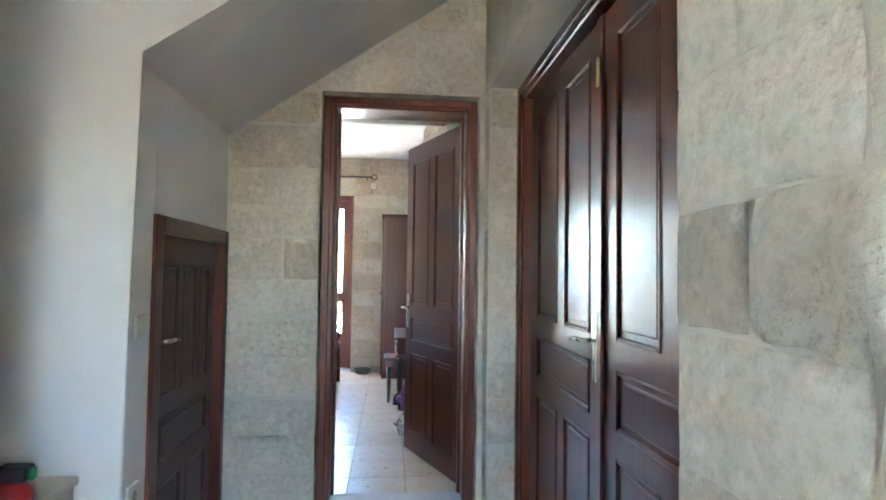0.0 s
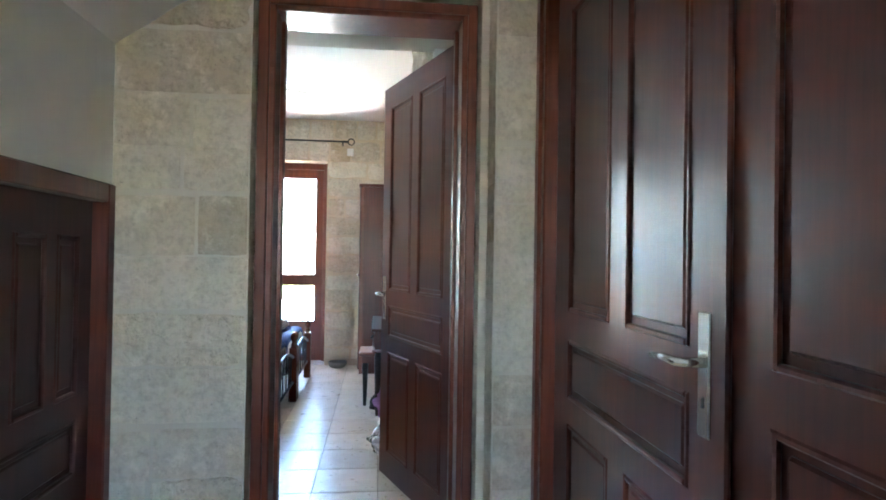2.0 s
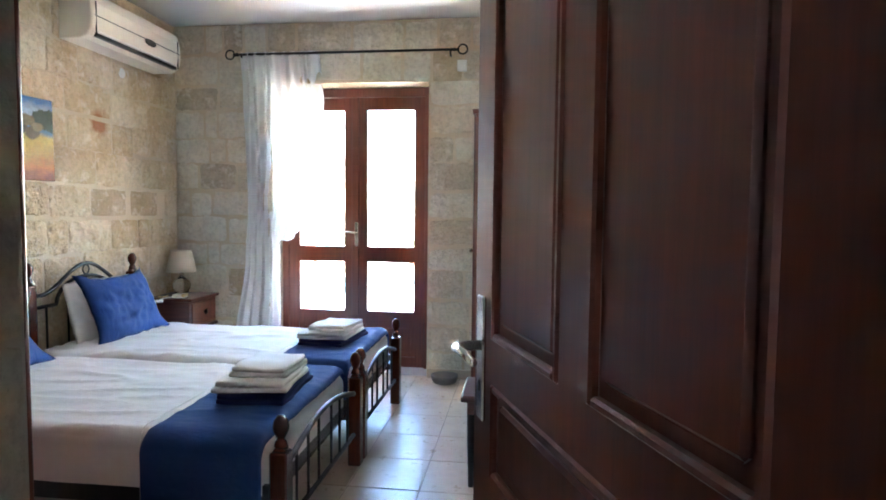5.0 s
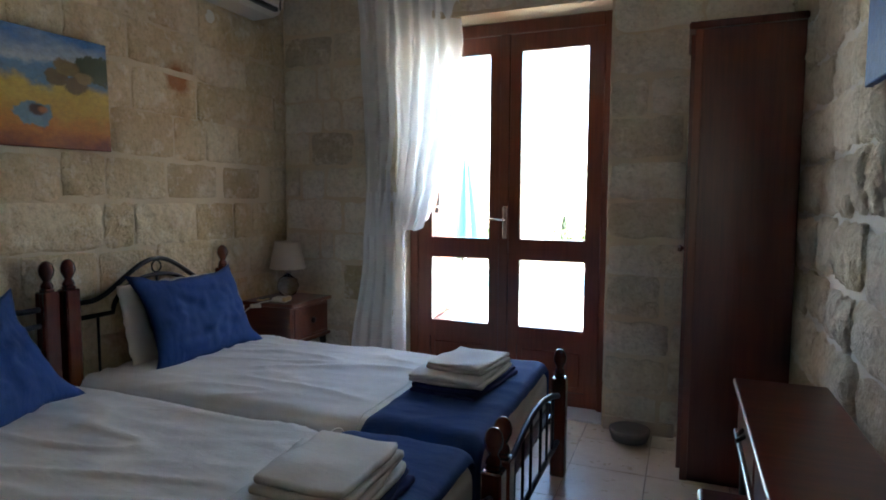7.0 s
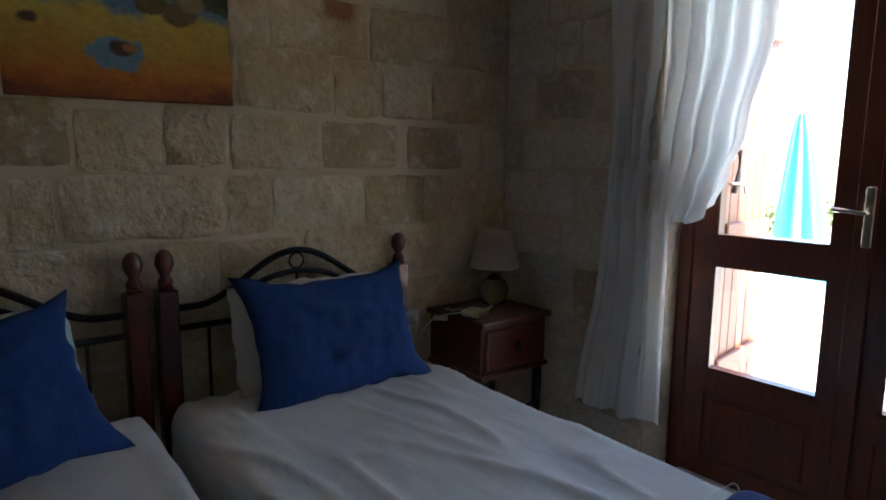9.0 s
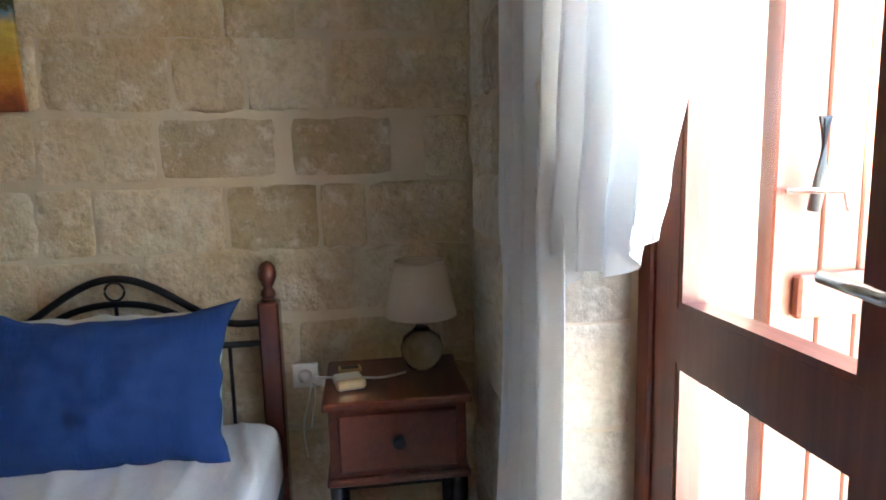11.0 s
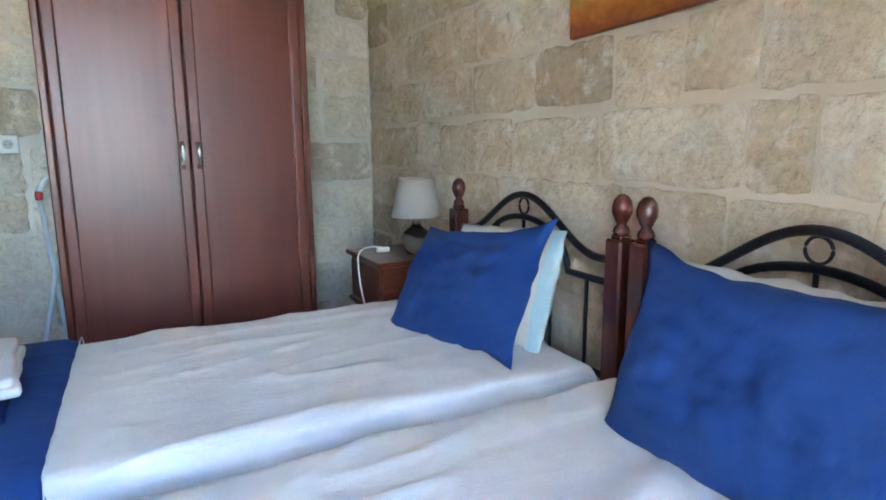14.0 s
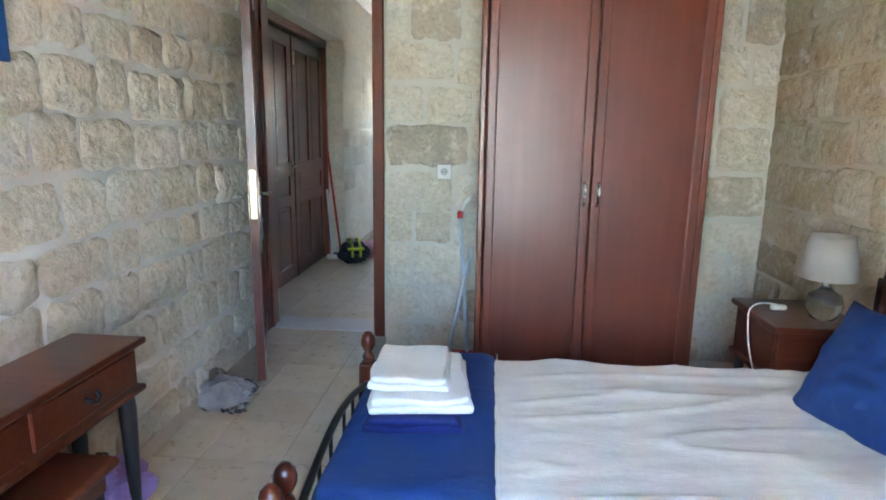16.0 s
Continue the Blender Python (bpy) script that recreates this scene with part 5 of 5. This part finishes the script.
def stone_shape(rough, k, wob=1.0):
    """A dressed block, one unit wide and high, face towards +z; wob is how ragged its outline is."""
    r = random.Random(100 + k)
    nu, nv = (8, 6) if rough > 0.3 else (6, 4)
    verts, faces = [], []
    for j in range(nv):
        for i in range(nu):
            u, v = i / (nu - 1) - 0.5, j / (nv - 1) - 0.5
            edge = i in (0, nu - 1) or j in (0, nv - 1)
            corner = i in (0, nu - 1) and j in (0, nv - 1)
            n = noise.noise(Vector((u * 3.1 + k * 5.7, v * 2.4, 0.5))) + 0.6 * noise.noise(Vector((u * 7.3, v * 5.1 + k * 3.3, 2.5)))
            if edge:
                u *= 1 - r.uniform(-0.02, 0.07) * wob
                v *= 1 - r.uniform(-0.04, 0.13) * wob
            if corner:
                u, v = u * (1 - 0.045 * wob), v * (1 - 0.07 * wob)
            z = (0.55 + r.uniform(-0.3, 0.15) * rough) if edge else 1.0 + (n * 0.9 + r.uniform(-0.2, 0.2)) * rough
            verts.append((u, v, z))
    for j in range(nv - 1):
        for i in range(nu - 1):
            a = j * nu + i
            faces.append((a, a + 1, a + nu + 1, a + nu))
    loop = [i for i in range(nu)] + [nu * j + nu - 1 for j in range(1, nv)] + [nu * (nv - 1) + i for i in range(nu - 2, -1, -1)] + [nu * j for j in range(nv - 2, 0, -1)]
    base = len(verts)
    for q in loop:
        verts.append((verts[q][0] * 1.03, verts[q][1] * 1.05, -0.3))
    for k2 in range(len(loop)):
        n2 = (k2 + 1) % len(loop)
        faces.append((loop[n2], loop[k2], base + k2, base + n2))
    return verts, faces


def stone_set(tag, rough, material, count=14, wob=1.0):
    out = []
    for k in range(count):
        v, f = stone_shape(rough, k, wob)
        me = bpy.data.meshes.new("stone_" + tag)
        me.from_pydata(v, [], f)
        for p in me.polygons:
            p.use_smooth = True
        me.materials.append(material)
        out.append(me)
    return out


SET_WEST = stone_set("west", 0.95, STONE_WEST, 18, 0.7)
SET_PALE = stone_set("pale", 0.9, STONE_PALE, 18, 1.5)
SET_SOFT = stone_set("soft", 0.7, STONE_PALE)
SET_HALL = stone_set("hall", 0.12, STONE_HALL, 14, 0.3)
SET_DARK = stone_set("dark", 1.1, STONE_DARK, 6, 0.5)
SET_ROCK = stone_set("rock", 1.5, STONE_PALE, 6, 0.8)


def place_stone(wall, meshes, o, u_dir, n_dir, u0, u1, z0, z1, depth, gap):
    w, h = u1 - u0 - gap, z1 - z0 - gap
    if w < 0.025 or h < 0.025:
        return
    c = o + u_dir * ((u0 + u1) / 2) + Vector((0, 0, (z0 + z1) / 2))
    ob = new("stone", rng.choice(meshes))
    flip = rng.choice((1, -1))
    d = depth * rng.uniform(0.7, 1.25)
    m = Matrix.Identity(4)
    up = Vector((0, 0, 1))
    for r in range(3):
        m[r][0], m[r][1], m[r][2], m[r][3] = u_dir[r] * w * flip, up[r] * h * flip, n_dir[r] * d, c[r]
    ob.parent = wall
    ob.matrix_basis = m


def stones(wall, meshes, o, u_dir, n_dir, length, zs, holes, row_h, widths, depth, gap, fixed=(), odd=(), odd_share=0.0):
    """Courses of blocks from zs[0] to zs[1]; holes are (u0, z0, u1, z1); fixed are whole courses (z0, z1, edges)."""
    o, u_dir, n_dir = Vector(o), Vector(u_dir), Vector(n_dir)
    cuts = sorted({zs[0], zs[1], *[z for h in holes for z in (h[1], h[3]) if zs[0] < z < zs[1]], *[z for f in fixed for z in (f[0], f[1])]})
    for a, b in zip(cuts, cuts[1:]):
        done = next((f for f in fixed if abs(f[0] - a) < 1e-4), None)
        n = 1 if done else max(1, round((b - a) / row_h))
        ed = [a + (b - a) * i / n + (rng.uniform(-0.02, 0.02) if 0 < i < n else 0) for i in range(n + 1)]
        for z0, z1 in zip(ed, ed[1:]):
            spans = [(0.0, length)]
            for h in holes:
                if h[1] < (z0 + z1) / 2 < h[3]:
                    spans = [q for s in spans for q in ((s[0], min(s[1], h[0])), (max(s[0], h[2]), s[1])) if q[1] - q[0] > 0.03]
            for s0, s1 in spans:
                u = s0
                if done:
                    for e0, e1 in zip(done[2], done[2][1:]):
                        if e1 - e0 < 0.6 and e0 >= s0 - 1e-3 and e1 <= s1 + 0.05:
                            place_stone(wall, meshes, o, u_dir, n_dir, e0, e1, z0, z1, depth, gap)
                    s1 = min(s1, done[2][0])
                while u < s1 - 0.02:
                    w = rng.uniform(*widths) * (0.55 if rng.random() < 0.18 else 1)
                    if s1 - u - w < widths[0] * 0.45:
                        w = s1 - u
                    pick = odd if odd and rng.random() < odd_share else meshes
                    jit = rng.uniform(-0.014, 0.014)
                    place_stone(wall, pick, o, u_dir, n_dir, u, u + w, z0 + jit, z1 + jit, depth, gap)
                    u += w


Z0 = 0.0
stones(wall_west, SET_WEST, (XW, YS, 0), (0, 1, 0), (1, 0, 0), YN - YS, (Z0, ZC), [], 0.215, (0.20, 0.46), 0.017, 0.010,
    fixed=[(0.975, 1.185, (2.40, 2.56, 2.94, 3.22, 3.37, 3.70)), (1.40, 1.62, (2.45, 2.81, 3.02, 3.27, 3.70)), (1.195, 1.39, (2.42, 2.75, 3.55, 3.70))], odd=SET_DARK, odd_share=0.04)
for y0, y1 in ((7.195, 7.545), (7.58, 7.90)):
    place_stone(wall_west, SET_DARK, Vector((XW, 0, 0)), Vector((0, 1, 0)), Vector((1, 0, 0)), y0, y1, 1.20, 1.39, 0.006, 0.02)
stones(wall_north, SET_SOFT, (XW, YN, 0), (1, 0, 0), (0, -1, 0), XE - XW, (Z0, ZC), [(WIN_L - XW, 0, WIN_R - XW, WIN_TOP)], 0.20, (0.18, 0.44), 0.012, 0.018, odd=SET_DARK, odd_share=0.04)
stones(wall_east, SET_PALE, (XE, YS, 0), (0, 1, 0), (-1, 0, 0), YN - YS, (0.0, ZC), [], 0.185, (0.14, 0.36), 0.021, 0.016, odd=SET_ROCK, odd_share=0.15)
stones(wall_south, SET_SOFT, (XW, YS, 0), (1, 0, 0), (0, 1, 0), -0.405 - XW, (Z0, ZC), [], 0.215, (0.20, 0.40), 0.010, 0.020, odd=SET_ROCK, odd_share=0.08)
stones(wall_south, SET_HALL, (-0.805, DOOR_Y, 0), (1, 0, 0), (0, -1, 0), HALL_E + 0.805, (Z0, HALL_C), [(DOOR_L + 0.805, 0, DOOR_R + 0.805, DOOR_TOP)], 0.205, (0.22, 0.5), 0.011, 0.014, odd=SET_SOFT, odd_share=0.15)
stones(wall_south, SET_HALL, (DOOR_L, DOOR_Y, 0), (0, 1, 0), (1, 0, 0), 0.07, (Z0, DOOR_TOP), [], 0.205, (0.10, 0.12), 0.003, 0.014)
stones(wall_south, SET_HALL, (-0.405, 4.105, 0), (0, 1, 0), (1, 0, 0), YS - 4.105, (Z0, DOOR_TOP), [], 0.23, (0.33, 0.36), 0.008, 0.016)
stones(wall_hall_east, SET_HALL, (HALL_E, -0.2, 0), (0, 1, 0), (-1, 0, 0), NICHE_S + 0.2, (Z0, HALL_C), [(1.43, 1.145, 1.63, 1.345)], 0.205, (0.32, 0.52), 0.012, 0.014,
    fixed=[(1.145, 1.345, (1.635, 1.84)), (1.345, 1.545, (1.43, 1.84)), (0.92, 1.145, (1.42, 1.84)), (1.545, 1.76, (1.66, 1.84))], odd=SET_ROCK, odd_share=0.25)
place_stone(wall_hall_east, SET_ROCK, Vector((HALL_E, -0.2, 0)), Vector((0, 1, 0)), Vector((-1, 0, 0)), 1.34, 1.625, 1.135, 1.35, 0.021, 0.014)
stones(wall_hall_east, SET_HALL, (HALL_E, NICHE_S, 0), (0, 1, 0), (-1, 0, 0), NICHE_N - NICHE_S, (NICHE_TOP, HALL_C), [], 0.26, (0.4, 0.6), 0.007, 0.014)
stones(wall_hall_east, SET_HALL, (HALL_E + 0.002, NICHE_N, 0), (1, 0, 0), (0, -1, 0), 0.15, (Z0, NICHE_TOP), [], 0.205, (0.15, 0.16), 0.004, 0.010)
stones(wall_hall_east, SET_HALL, (HALL_E + 0.002, NICHE_S, 0), (1, 0, 0), (0, 1, 0), 0.15, (Z0, NICHE_TOP), [], 0.205, (0.15, 0.16), 0.004, 0.010)
stones(wall_south, SET_HALL, (DOOR_R, DOOR_Y, 0), (0, 1, 0), (-1, 0, 0), 0.07, (Z0, DOOR_TOP), [], 0.205, (0.10, 0.12), 0.003, 0.014)
stones(wall_hall_east, SET_HALL, (HALL_E, NICHE_N, 0), (0, 1, 0), (-1, 0, 0), DOOR_Y - NICHE_N, (Z0, HALL_C), [], 0.205, (0.13, 0.14), 0.006, 0.012)
stones(wall_north, SET_HALL, (WIN_L, YN, 0), (0, 1, 0), (1, 0, 0), 0.17, (Z0, WIN_TOP), [], 0.22, (0.16, 0.17), 0.004, 0.012)
stones(wall_north, SET_HALL, (WIN_R, YN, 0), (0, 1, 0), (-1, 0, 0), 0.17, (Z0, WIN_TOP), [], 0.22, (0.16, 0.17), 0.004, 0.012)

# ---------- floor tiles ----------
T = 0.333
tile_bm = boxes((0.0022, 0.0022, -0.008, T - 0.0022, T - 0.0022, 0.0), bevel=0.0016)
tile_me = bpy.data.meshes.new("tile")
bmesh.ops.recalc_face_normals(tile_bm, faces=tile_bm.faces)
tile_bm.to_mesh(tile_me)
tile_bm.free()
tile_me.materials.append(TILE)
for i in range(-8, 3):
    for j in range(-19, 5):
        x, y = -0.185 + i * T, 6.966 + j * T
        if y > YN - 0.02 or x > 0.50 or (x > XE and y > 4.3) or x < XW - 0.2:
            continue
        if y < 0.6 or (y < 3.8 and x < -1.2) or (3.75 < y + T / 2 < 4.3 and x < -0.6):
            continue
        tl = new("tile", tile_me)
        tl.parent = floor
        tl.location = (x, y, 0.0)
